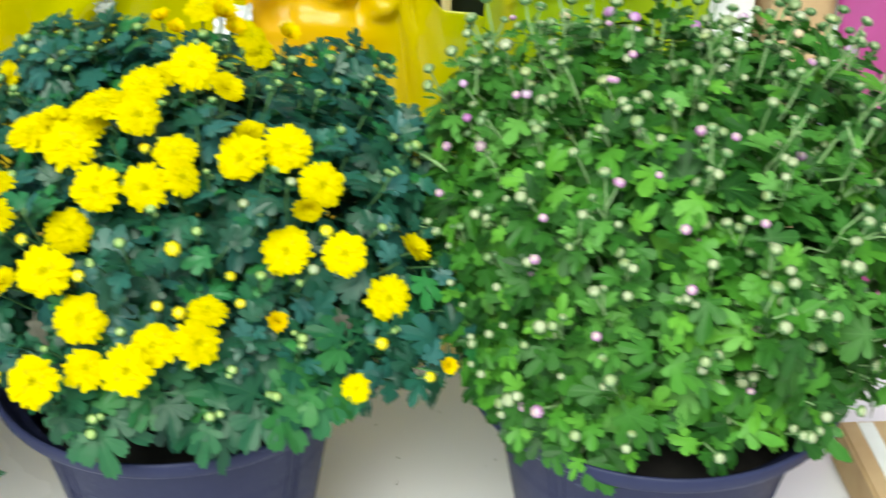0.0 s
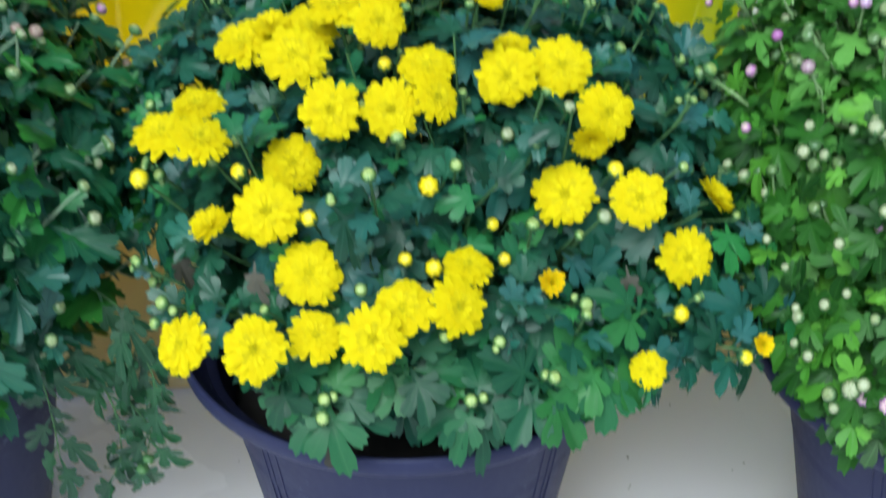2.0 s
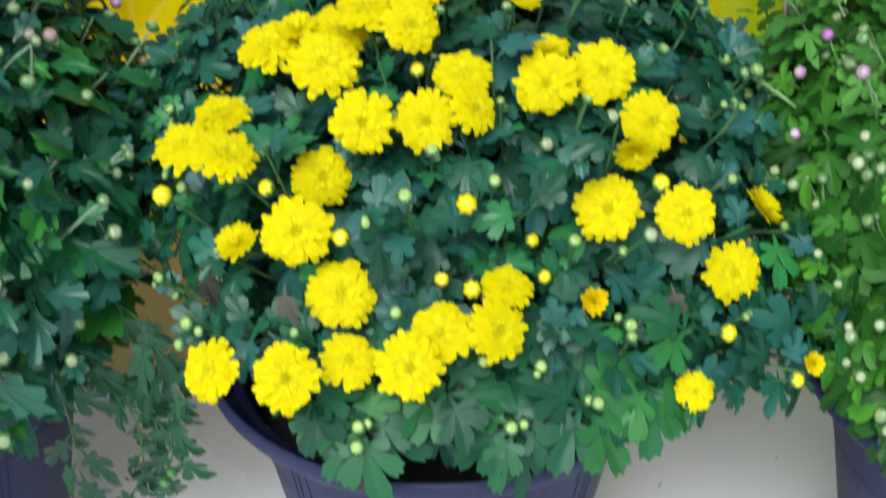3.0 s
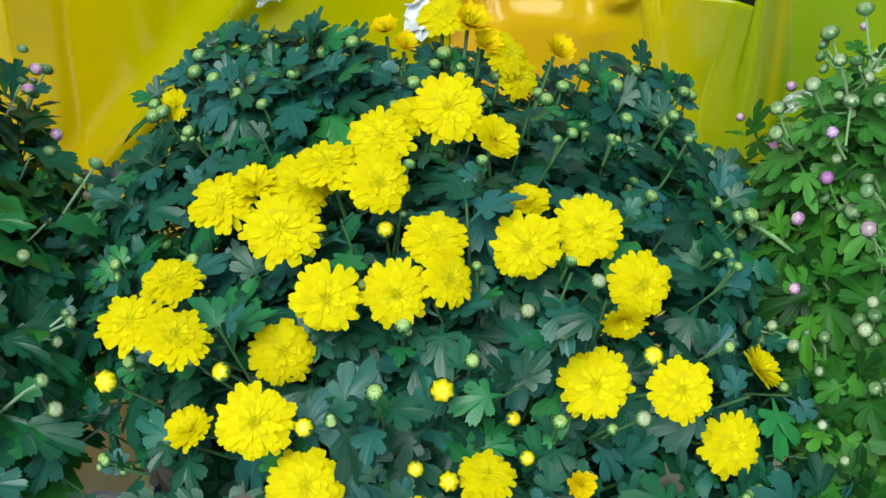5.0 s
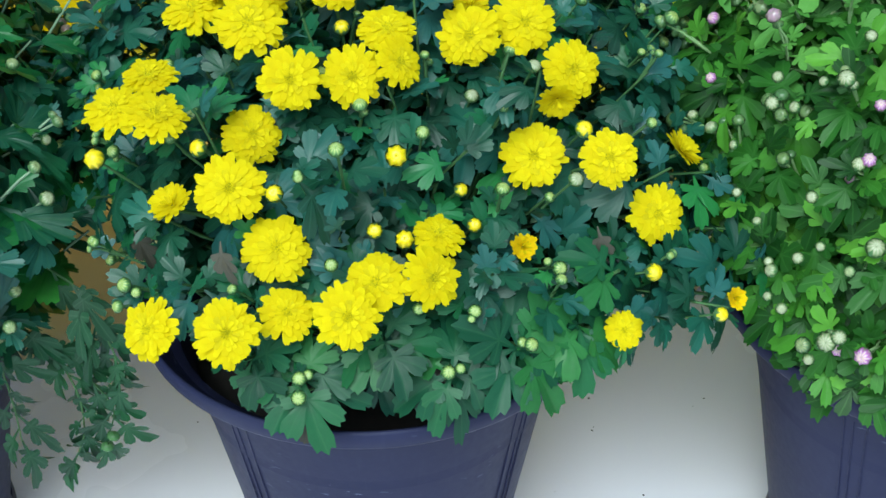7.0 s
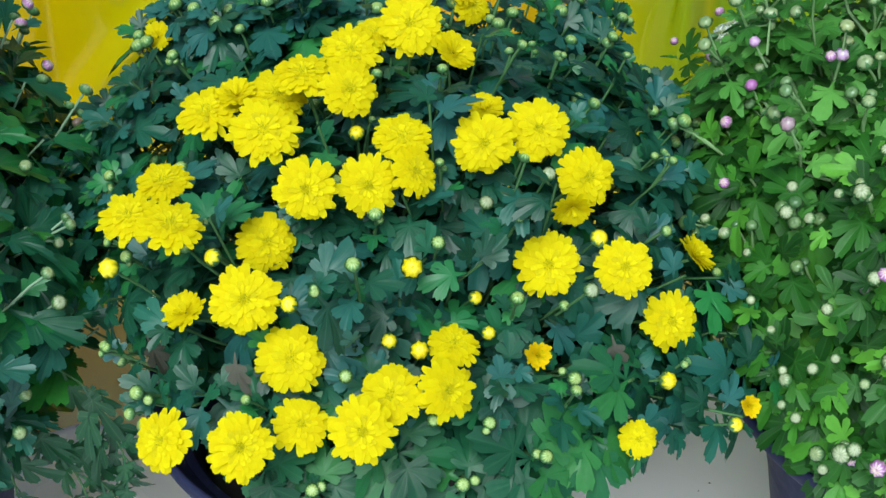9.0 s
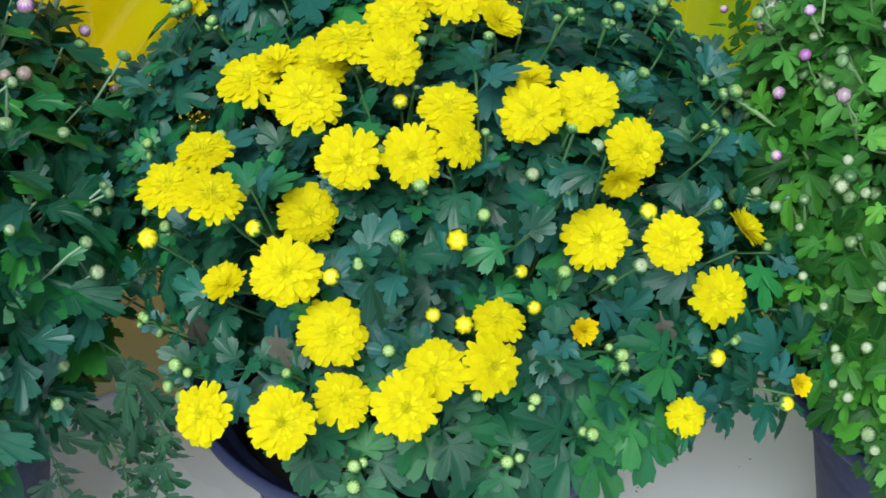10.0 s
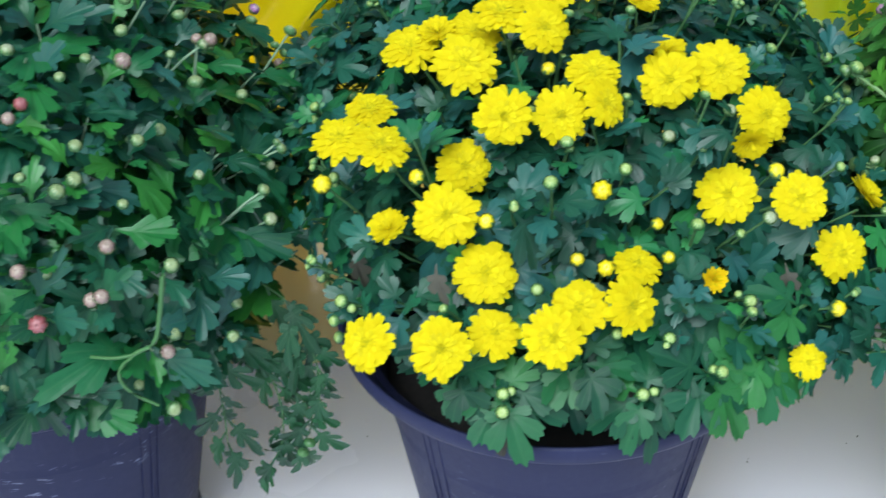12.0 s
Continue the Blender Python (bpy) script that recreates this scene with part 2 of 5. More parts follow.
def floor_material():
    m, n, l, b = material("floor_tile", 0.25)
    big, fine = noise_node(n, l, 3, 4), noise_node(n, l, 260, 3)
    r = ramp(n, [(0.3, (0.75, 0.73, 0.82)), (0.7, (0.79, 0.77, 0.86))])
    l.new(big, r.inputs[0])
    specks = ramp(n, [(0.74, (0, 0, 0)), (0.80, (1, 1, 1))])
    l.new(noise_node(n, l, 120, 2), specks.inputs[0])
    l.new(mix_color(n, l, math_node(n, l, 'MULTIPLY', specks.outputs[0], 0.25), r.outputs[0], (0.25, 0.22, 0.2)), b.inputs["Base Color"])
    l.new(math_node(n, l, 'ADD', 0.20, math_node(n, l, 'MULTIPLY', big, 0.12)), b.inputs["Roughness"])
    bump(n, l, b, fine, 0.05, 0.0005)
    return m


def film_material(name, stops, foot, axis=0, through_light=0.36):
    m, n, l, b = material(name, 0.20)
    t = n.new("ShaderNodeTexCoord")
    sep = n.new("ShaderNodeSeparateXYZ")
    l.new(t.outputs["Generated"], sep.inputs[0])
    nz = noise_node(n, l, 4, 3)
    v = math_node(n, l, 'ADD', sep.outputs[axis], math_node(n, l, 'MULTIPLY', math_node(n, l, 'SUBTRACT', nz, 0.5), 0.07))
    r = ramp(n, stops)
    l.new(v, r.inputs[0])
    # blends to the foot colour low down, then to pale tan at the hem
    near_foot = n.new("ShaderNodeMapRange")
    near_foot.inputs["From Min"].default_value, near_foot.inputs["From Max"].default_value = 0.36, 0.18
    l.new(sep.outputs[2], near_foot.inputs["Value"])
    colour = mix_color(n, l, near_foot.outputs[0], r.outputs[0], foot)
    at_hem = n.new("ShaderNodeMapRange")
    at_hem.inputs["From Min"].default_value, at_hem.inputs["From Max"].default_value = 0.16, 0.0
    l.new(sep.outputs[2], at_hem.inputs["Value"])
    colour = mix_color(n, l, at_hem.outputs[0], colour, (0.82, 0.66, 0.34))
    l.new(colour, b.inputs["Base Color"])
    bump(n, l, b, noise_node(n, l, 14, 4), 0.2, 0.006)
    b.inputs["Specular IOR Level"].default_value = 0.3
    tr = n.new("ShaderNodeBsdfTranslucent")
    l.new(colour, tr.inputs[0])
    mx = n.new("ShaderNodeMixShader")
    mx.inputs[0].default_value = through_light
    l.new(b.outputs[0], mx.inputs[1])
    l.new(tr.outputs[0], mx.inputs[2])
    l.new(mx.outputs[0], n["Material Output"].inputs[0])
    return m


def plain_material(name, a, c, rough, scale=20):
    m, n, l, b = material(name, rough)
    r = ramp(n, [(0.3, a), (0.7, c)])
    l.new(noise_node(n, l, scale, 5), r.inputs[0])
    l.new(r.outputs[0], b.inputs["Base Color"])
    bump(n, l, b, noise_node(n, l, scale * 8, 3), 0.15, 0.001)
    return m


POT = pot_material("pot_plastic")
POT_WORN = pot_material("pot_plastic_worn", 0.03)
FLOOR = floor_material()
SOIL = plain_material("soil", (0.004, 0.003, 0.003), (0.011, 0.008, 0.007), 0.9, 140)
FILM_YELLOW = film_material("film_yellow", [(0.0, (0.72, 0.50, 0.003)), (0.25, (0.66, 0.49, 0.003)), (0.45, (0.54, 0.50, 0.004)), (0.62, (0.54, 0.52, 0.003)), (1.0, (0.62, 0.54, 0.004))], (0.80, 0.56, 0.13))
FILM_GREEN = film_material("film_green", [(0.0, (0.86, 0.50, 0.02)), (0.26, (0.80, 0.52, 0.01)), (0.40, (0.60, 0.52, 0.008)), (0.50, (0.38, 0.47, 0.008)), (0.535, (0.42, 0.48, 0.008)), (0.55, (0.64, 0.60, 0.01)), (0.575, (0.34, 0.49, 0.008)), (1.0, (0.36, 0.50, 0.015))], (0.76, 0.60, 0.07))
WALL = plain_material("wall_paint", (0.20, 0.17, 0.145), (0.26, 0.22, 0.19), 0.7, 6)
WALL_LILAC = plain_material("wall_lilac", (0.42, 0.38, 0.46), (0.50, 0.46, 0.54), 0.7, 6)
CARD = plain_material("cardboard", (0.46, 0.30, 0.16), (0.54, 0.37, 0.21), 0.8, 30)
WHITE = plain_material("white_paper", (0.74, 0.74, 0.74), (0.82, 0.82, 0.82), 0.6, 30)
CREAM = plain_material("cream_paper", (0.62, 0.50, 0.22), (0.70, 0.60, 0.32), 0.6, 30)
MAGENTA = plain_material("magenta_film", (0.30, 0.03, 0.16), (0.38, 0.06, 0.24), 0.35, 10)
CLEAR = plain_material("clear_film", (0.52, 0.56, 0.56), (0.66, 0.70, 0.70), 0.2, 40)
b = CLEAR.node_tree.nodes["Principled BSDF"]
see = CLEAR.node_tree.nodes.new("ShaderNodeBsdfTransparent")
mix = CLEAR.node_tree.nodes.new("ShaderNodeMixShader")
mix.inputs[0].default_value = 0.62
CLEAR.node_tree.links.new(b.outputs[0], mix.inputs[1])
CLEAR.node_tree.links.new(see.outputs[0], mix.inputs[2])
CLEAR.node_tree.links.new(mix.outputs[0], CLEAR.node_tree.nodes["Material Output"].inputs[0])
DARK = plain_material("near_black", (0.008, 0.014, 0.008), (0.016, 0.024, 0.014), 0.5, 12)


# ---- mesh helpers ----
def mesh_from(name, verts, faces, mat, uvs=None, smooth=True):
    me = bpy.data.meshes.new(name)
    me.from_pydata([tuple(map(float, v)) for v in verts], [], [tuple(map(int, f)) for f in faces])
    me.materials.append(mat)
    if smooth:
        me.polygons.foreach_set("use_smooth", [True] * len(me.polygons))
    if uvs is not None:
        layer = me.uv_layers.new(name="leaf")
        index = np.empty(len(me.loops), dtype=np.int32)
        me.loops.foreach_get("vertex_index", index)
        layer.data.foreach_set("uv", np.asarray(uvs, dtype=np.float32)[index].ravel())
    me.update()
    return me


def part(name, data, parent=None, m=None, label=""):
    ob = new(name, data)
    ob.parent = parent
    if m is not None:
        ob.matrix_basis = m
    return tagged(ob, label) if label else ob


def part_bm(name, bm, mat, parent, label="", smooth=True):
    me = bpy.data.meshes.new(name)
    bm.to_mesh(me)
    bm.free()
    for m in mat if isinstance(mat, list) else [mat]:
        me.materials.append(m)
    if smooth:
        me.polygons.foreach_set("use_smooth", [True] * len(me.polygons))
    return part(name, me, parent, None, label)


def empty(name, m, **tags):
    ob = new(name)
    ob.empty_display_size = 0.05
    ob.matrix_basis = m
    return tagged(ob, **tags)


def lathe(profile, steps=64):
    """Verts and faces of a turned profile of (radius, height)."""
    verts, faces = [], []
    for r, z in profile:
        for k in range(steps):
            a = 2 * math.pi * k / steps
            verts.append((r * math.cos(a), r * math.sin(a), z))
    for i in range(len(profile) - 1):
        for k in range(steps):
            j = (k + 1) % steps
            faces.append((i * steps + k, i * steps + j, (i + 1) * steps + j, (i + 1) * steps + k))
    return verts, faces


def tube(points, radii, steps=6):
    """Verts and faces of a bent tube through points."""
    verts, faces = [], []
    pts = [Vector(p) for p in points]
    for i, p in enumerate(pts):
        d = (pts[min(i + 1, len(pts) - 1)] - pts[max(i - 1, 0)]).normalized()
        u = d.orthogonal().normalized()
        w = d.cross(u)
        for k in range(steps):
            a = 2 * math.pi * k / steps
            verts.append(p + radii[i] * (math.cos(a) * u + math.sin(a) * w))
    for i in range(len(pts) - 1):
        for k in range(steps):
            j = (k + 1) % steps
            faces.append((i * steps + k, i * steps + j, (i + 1) * steps + j, (i + 1) * steps + k))
    return verts, faces


def smooth_path(points, steps=4):
    """The points joined by a smooth curve."""
    p = [Vector(q) for q in points]
    p = [p[0] * 2 - p[1]] + p + [p[-1] * 2 - p[-2]]
    out = []
    for i in range(1, len(p) - 2):
        for k in range(steps):
            t = k / steps
            out.append(0.5 * (2 * p[i] + (p[i + 1] - p[i - 1]) * t + (2 * p[i - 1] - 5 * p[i] + 4 * p[i + 1] - p[i + 2]) * t * t + (3 * p[i] - p[i - 1] - 3 * p[i + 1] + p[i + 2]) * t ** 3))
    return out + [p[-2]]


def frame_to(origin, along, up):
    """A pose whose Y runs along, and whose Z is as near to up as can be."""
    y = along.normalized()
    x = y.cross(up)
    x = y.orthogonal() if x.length < 1e-5 else x
    x.normalize()
    z = x.cross(y)
    return Matrix(((x.x, y.x, z.x, origin.x), (x.y, y.y, z.y, origin.y), (x.z, y.z, z.z, origin.z), (0, 0, 0, 1)))


def facing(origin, axis, spin=0.0):
    """A pose whose Z looks along axis."""
    m = axis.to_track_quat('Z', 'Y').to_matrix().to_4x4()
    return Matrix.Translation(origin) @ m @ Matrix.Rotation(spin, 4, 'Z')


# ---- leaves ----
# kinds of leaf: the lobes of one half (angle from the tip, length, from the blade's hub), depth of the clefts, bluntness of the teeth
CHRYS = (((0, 0.72), (45, 0.58), (88, 0.37)), 0.58, 0.97)
LOBED = (((0, 0.72), (38, 0.56), (78, 0.34)), 0.72, 0.96)
DEEP = (((0, 0.78), (45, 0.54), (88, 0.33)), 0.42, 0.92)
PLAIN = (((0, 0.72), (22, 0.60), (50, 0.38)), 0.92, 0.97)
HUB = 0.33


def leaf_outline(kind, rng):
    """One half of a leaf's edge round its hub, from the tip to the foot of its stalk: angle, radius, number of the lobe."""
    lobes, cleft, blunt = kind
    shoulder, edge = 0.55 + 0.39 * cleft, []
    for i, (c, length) in enumerate(lobes):
        before = (c - lobes[i - 1][0]) / 2 if i else 0
        after = (lobes[i + 1][0] - c) / 2 if i + 1 < len(lobes) else before
        length *= rng.uniform(0.9, 1.1)
        if i:
            edge += [(c - 0.84 * before, length * shoulder, i), (c - 0.52 * before, length * blunt, i), (c - 0.28 * before, length * 0.92, i)]
        edge += [(c, length, i), (c + 0.28 * after, length * 0.92, i), (c + 0.52 * after, length * blunt, i), (c + 0.84 * after, length * shoulder, i)]
        if i + 1 < len(lobes):
            edge.append((c + after, cleft * min(length, lobes[i + 1][1]) * rng.uniform(0.85, 1.1), i))
    c, length = lobes[-1]
    return edge + [(c + 0.55 * (180 - c), length * 0.26, len(lobes) - 1)]


def leaf_shape(kind, seed, width, droop, fold, fine):
    """Unit leaf along Y, its face to Z: verts, faces and coordinates along its veins. fine: a middle row round the hub."""
    rng = random.Random(seed)
    bend, twist, ripple = rng.uniform(-0.16, 0.16), rng.uniform(-0.22, 0.22), rng.uniform(0, 6)
    tip, cup = rng.uniform(0.0, 0.35), rng.uniform(0.0, 0.05)
    verts, flat, faces = [], [], []

    def add(x, y, across, along, tilt=0.0):
        r = math.hypot(x, y - HUB)
        z = fold * abs(x) - 1.2 * fold * x * x - droop * y * y + twist * x * y + cup * across + tilt * r - tip * r * r
        z += 0.012 * math.sin(9 * x + 7 * y + ripple) * min(1.0, 2 * r)
        verts.append((x + bend * y * y, y, z))
        flat.append((across, along))
    add(0.0, HUB, 0.0, HUB)
    edge = []
    for s in (1, -1):
        half = [(s * radians(a), r, i * s) for a, r, i in leaf_outline(kind, rng)]
        edge += half + [(s * (math.pi - 0.045), HUB, 9)] if s > 0 else ([(s * (math.pi - 0.045), HUB, 9)] + half[:0:-1])
    tilts = {i: rng.uniform(-0.06, 0.02) for i in (-2, -1, 0, 1, 2)}
    tilts[9] = 0.0
    n, rows = len(edge), []
    for share in ((0.5, 1.0) if fine else (1.0,)):
        rows.append(len(verts))
        for a, r, i in edge:
            x, y = r * share * math.sin(a), HUB + r * share * math.cos(a)
            off = a - math.copysign(radians(kind[0][abs(i)][0]), i) if i != 9 else 0.0
            across, along = (abs(r * share * math.sin(off)), HUB + r * share * math.cos(off)) if i != 9 else (abs(x), y)
            add(x * width if i != 9 else x, y, across, along, tilts[i])
    for k in range(n):
        j = (k + 1) % n
        faces.append((0, rows[0] + j, rows[0] + k))
        for p, q in zip(rows, rows[1:]):
            faces.append((p + k, p + j, q + j, q + k))
    return np.array(verts), faces, np.array(flat)


def leaf_set(outline, seed, count=6, width=1.0, fold=0.0):
    """Leaves of one kind, each as a plain and as a fine mesh."""
    rng = random.Random(seed)
    out = []
    for k in range(count):
        shape = (outline, seed * 100 + k, rng.uniform(0.85, 1.12) * width, rng.uniform(0.10, 0.60), rng.uniform(0.05, 0.45) + fold)
        out.append((leaf_shape(*shape, False), leaf_shape(*shape, True)))
    return out


def leaf_parts(parent, shapes, poses, mat, near, singles=300):
    """The leaves nearest to the front as single parts, the rest joined."""
    single = [mesh_from("leaf", v, f, mat, uv) for _, (v, f, uv) in shapes]
    order = sorted(range(len(poses)), key=lambda i: near(poses[i][0].translation))
    for i in order[:singles]:
        m, k = poses[i]
        part("leaf", single[k], parent, m)
    verts, faces, uvs, base = [], [], [], 0
    for rank, i in enumerate(order[singles:]):
        m, k = poses[i]
        v, f, uv = shapes[k][rank < 1100]
        a = np.array(m)
        verts.append(v @ a[:3, :3].T + a[:3, 3])
        faces.extend(tuple(j + base for j in q) for q in f)
        uvs.append(uv)
        base += len(v)
    if verts:
        ob = part("foliage", mesh_from("foliage", np.concatenate(verts), faces, mat, np.concatenate(uvs)), parent)
        tagged(ob, kind="stuff")


# ---- flowers and buds ----
def petal_ring(verts, faces, rng, count, length, width, lift, curl, start, z0, hollow=0.07, uneven=0.06, r0=0.0016):
    """A ring of strap petals with rounded, slightly notched ends."""
    for k in range(count):
        a = 2 * math.pi * (k + start + rng.uniform(-0.30, 0.30)) / count
        ln, wd = length * rng.uniform(0.84, 1.08), width * rng.uniform(0.82, 1.18)
        el, cu = lift + rng.uniform(-uneven, uneven), curl * rng.uniform(0.4, 1.6)
        ca, sa = math.cos(a), math.sin(a)
        side, roll = rng.uniform(-0.10, 0.10) * ln, rng.uniform(-0.10, 0.10)
        base = len(verts)
        r, z = r0, z0
        prev = 0.0
        for t, w in ((0.0, 0.42), (0.36, 0.74), (0.66, 1.0), (0.86, 0.94), (0.96, 0.66), (1.0, 0.26)):
            e = el - cu * t
            r += (t - prev) * ln * math.cos(e)
            z += (t - prev) * ln * math.sin(e)
            prev = t
            for s in (-1, 0, 1):
                notch = -0.035 * ln if (t == 1.0 and s == 0) else 0.0
                x, y = r + notch, s * w * wd * 0.5 + side * t * t
                h = z + abs(s) * hollow * wd * (1 - 0.5 * t) + roll * s * w * wd * 0.5
                verts.append((x * ca - y * sa, x * sa + y * ca, h))
        for i in range(5):
            for j in range(2):
                q = base + i * 3 + j
                faces.append((q, q + 3, q + 4, q + 1))


def flower_meshes(seed, radius, open_amount):
    """Flat rows of ray petals round a small tight centre. open_amount 1: flat open; 0: half closed."""
    rng = random.Random(seed)
    v, f = [], []
    up = (1 - open_amount) * 0.9
    petal_ring(v, f, rng, 19, radius * 1.08, radius * 0.285, -0.07 + up, 0.22, 0.0, 0.0, 0.06)
    petal_ring(v, f, rng, 19, radius * 0.99, radius * 0.27, 0.00 + up, 0.20, 0.5, 0.0004, 0.06)
    petal_ring(v, f, rng, 18, radius * 0.87, radius * 0.25, 0.05 + up, 0.18, 0.2, 0.0007, 0.07)
    petal_ring(v, f, rng, 16, radius * 0.71, radius * 0.225, 0.09 + up * 0.7, 0.16, 0.7, 0.0010, 0.08)
    outer = mesh_from("flower", v, f, PETAL if open_amount > 0.2 else PETAL_DEEP)
    v, f = [], []
    petal_ring(v, f, rng, 14, radius * (0.44 + up * 0.30), radius * 0.185, 0.14 + up * 0.75, 0.10, 0.0, 0.0013, 0.10, r0=radius * 0.16)
    petal_ring(v, f, rng, 13, radius * (0.28 + up * 0.40), radius * 0.13, 0.30 + up * 0.80, 0.05, 0.3, 0.0015, 0.14, r0=radius * 0.15)
    if up > 0.1:
        petal_ring(v, f, rng, 9, radius * (0.24 + up * 0.45), radius * (0.10 + up * 0.05), 0.55 + up * 0.8, -0.2, 0.4, 0.0016, 0.2, 0.15)
    inner = mesh_from("flower_centre", v, f, CENTRE)
    v = [(radius * 0.20 * math.cos(k * 0.5236), radius * 0.20 * math.sin(k * 0.5236), 0.0013) for k in range(12)]
    f = [tuple(range(12))]
    for k in range(34):
        a, d = k * 2.4, radius * 0.036 * math.sqrt(k + 0.3)
        x, y, r, h = d * math.cos(a), d * math.sin(a), radius * 0.024 * rng.uniform(0.8, 1.3), radius * rng.uniform(0.08, 0.19)
        q = len(v)
        v.extend([(x - r, y - r, 0.0012), (x + r, y - r, 0.0012), (x + r, y + r, 0.0012), (x - r, y + r, 0.0012), (x, y, 0.0012 + h)])
        f.extend([(q, q + 1, q + 4), (q + 1, q + 2, q + 4), (q + 2, q + 3, q + 4), (q + 3, q, q + 4)])
    eye = mesh_from("flower_eye", v, f, CENTRE_GREEN)
    cup = [(radius * a, b * radius) for a, b in ((0.05, -0.22), (0.12, -0.17), (0.20, -0.06), (0.22, 0.02))]
    cv, cf = lathe(cup, 10)
    calyx = mesh_from("calyx", cv, cf, STEM_DARK)
    return outer, inner, calyx, eye


def bud_mesh(seed, mat, squash=0.85, lobes=9, gape=0.0, sepals=7, cover=1.05):
    """A flower bud of unit radius, its folded petals clasped by pointed sepals, its base at the origin."""
    rng = random.Random(seed)
    steps, verts, faces = 18, [], []
    prof = ((0.22, 0.0), (0.70, 0.10), (0.95, 0.40), (1.0, 0.75), (0.97, 1.05), (0.82, 1.34), (0.56, 1.56), (0.30 - gape, 1.62 + gape), (0.03, 1.52))
    for r, z in prof:
        for k in range(steps):
            a = 2 * math.pi * k / steps
            rib = 1 + (0.13 * math.cos(lobes * a + z * 1.1) if z > 0.5 else 0) + rng.uniform(-0.015, 0.015)
            verts.append((r * rib * math.cos(a), r * rib * math.sin(a), z * squash))
    for i in range(len(prof) - 1):
        for k in range(steps):
            j = (k + 1) % steps
            faces.append((i * steps + k, i * steps + j, (i + 1) * steps + j, (i + 1) * steps + k))
    petals = len(faces)
    for row, top in ((0.0, cover), (0.5, cover * 0.72)):
        for k in range(sepals):
            a0, high = 2 * math.pi * (k + row) / sepals, top * rng.uniform(0.85, 1.15)
            q = len(verts)
            for t, w in ((0.0, 0.75), (0.35, 0.95), (0.7, 0.62), (1.0, 0.05)):
                z = max(0.02, high * t)
                r = 1.05 * math.sqrt(max(0.05, 1 - ((z - 0.8) / 0.86) ** 2)) + 0.06 + (0.05 if t == 1.0 else 0.0) - row * 0.02
                for side in (-1, 0, 1):
                    a = a0 + side * w * math.pi / sepals
                    rr = r + (0.03 if side == 0 else 0)
                    verts.append((rr * math.cos(a), rr * math.sin(a), z * squash))
            near = round(a0 / (2 * math.pi) * steps)
            faces.append((near % steps, (near + 1) % steps, q + 2, q + 1))
            faces.append(((near - 1) % steps, near % steps, q + 1, q))
            for i in range(3):
                for j in range(2):
                    p = q + i * 3 + j
                    faces.append((p, p + 1, p + 4, p + 3))
    me = mesh_from("bud", verts, faces, mat)
    me.materials.append(SEPAL)
    for p in me.polygons[petals:]:
        p.material_index = 1
    return me


class Dome:
    """The rounded outline of a bushy potted plant."""

    def __init__(self, centre, radii, low=-0.12, seed=1):
        self.c, self.r, self.low, self.seed = Vector(centre), Vector(radii), low, seed

    def at(self, d, k=1.0):
        """The place over direction d, at the share k of the way out, on an uneven surface."""
        n = noise.noise(Vector(d) * 2.3 + Vector((self.seed * 7.1, 0, 0)))
        k *= (1 + 0.08 * n) / (abs(d[0]) ** 2.5 + abs(d[1]) ** 2.5 + abs(d[2]) ** 2.5) ** 0.4
        return self.c + Vector((d[0] * self.r.x * k, d[1] * self.r.y * k, d[2] * self.r.z * k))

    def spread(self, count, rng, low=None):
        low = self.low if low is None else low
        out = []
        for i in range(count):
            z = 1 - (1 - low) * (i + 0.5) / count
            a = i * 2.399963 + rng.uniform(-0.25, 0.25)
            z = max(-1, min(1, z + rng.uniform(-0.03, 0.03)))
            s = math.sqrt(max(0, 1 - z * z))
            out.append(Vector((s * math.cos(a), s * math.sin(a), z)))
        return out

    def share(self, p):
        d = p - self.c
        return math.sqrt((d.x / self.r.x) ** 2 + (d.y / self.r.y) ** 2 + (d.z / self.r.z) ** 2)


CLEAR_OF = []


def hides_bloom(m, ln):
    """Whether a leaf at pose m would lie over one of the blooms."""
    for share in (0.15, 0.55, 1.0):
        p = m @ Vector((0, share, 0))
        for q, size, axis in CLEAR_OF:
            v = p - q
            if v.length > 0.08:
                continue
            for a, wide in ((axis, 0.0225), (Vector((0, -0.80, 0.60)), 0.019)):
                h = v.dot(a)
                if h > -0.004 and (v - a * h).length < wide * size + ln * 0.20:
                    return True
    return False


def over_bloom(p, gap=0.006):
    """Whether a point lies in front of one of the blooms."""
    for q, size, axis in CLEAR_OF:
        v = p - q
        for a in (axis, Vector((0, -0.80, 0.60))):
            h = v.dot(a)
            if -0.004 < h < 0.12 and (v - a * h).length < 0.0225 * size + gap:
                return True
    return False


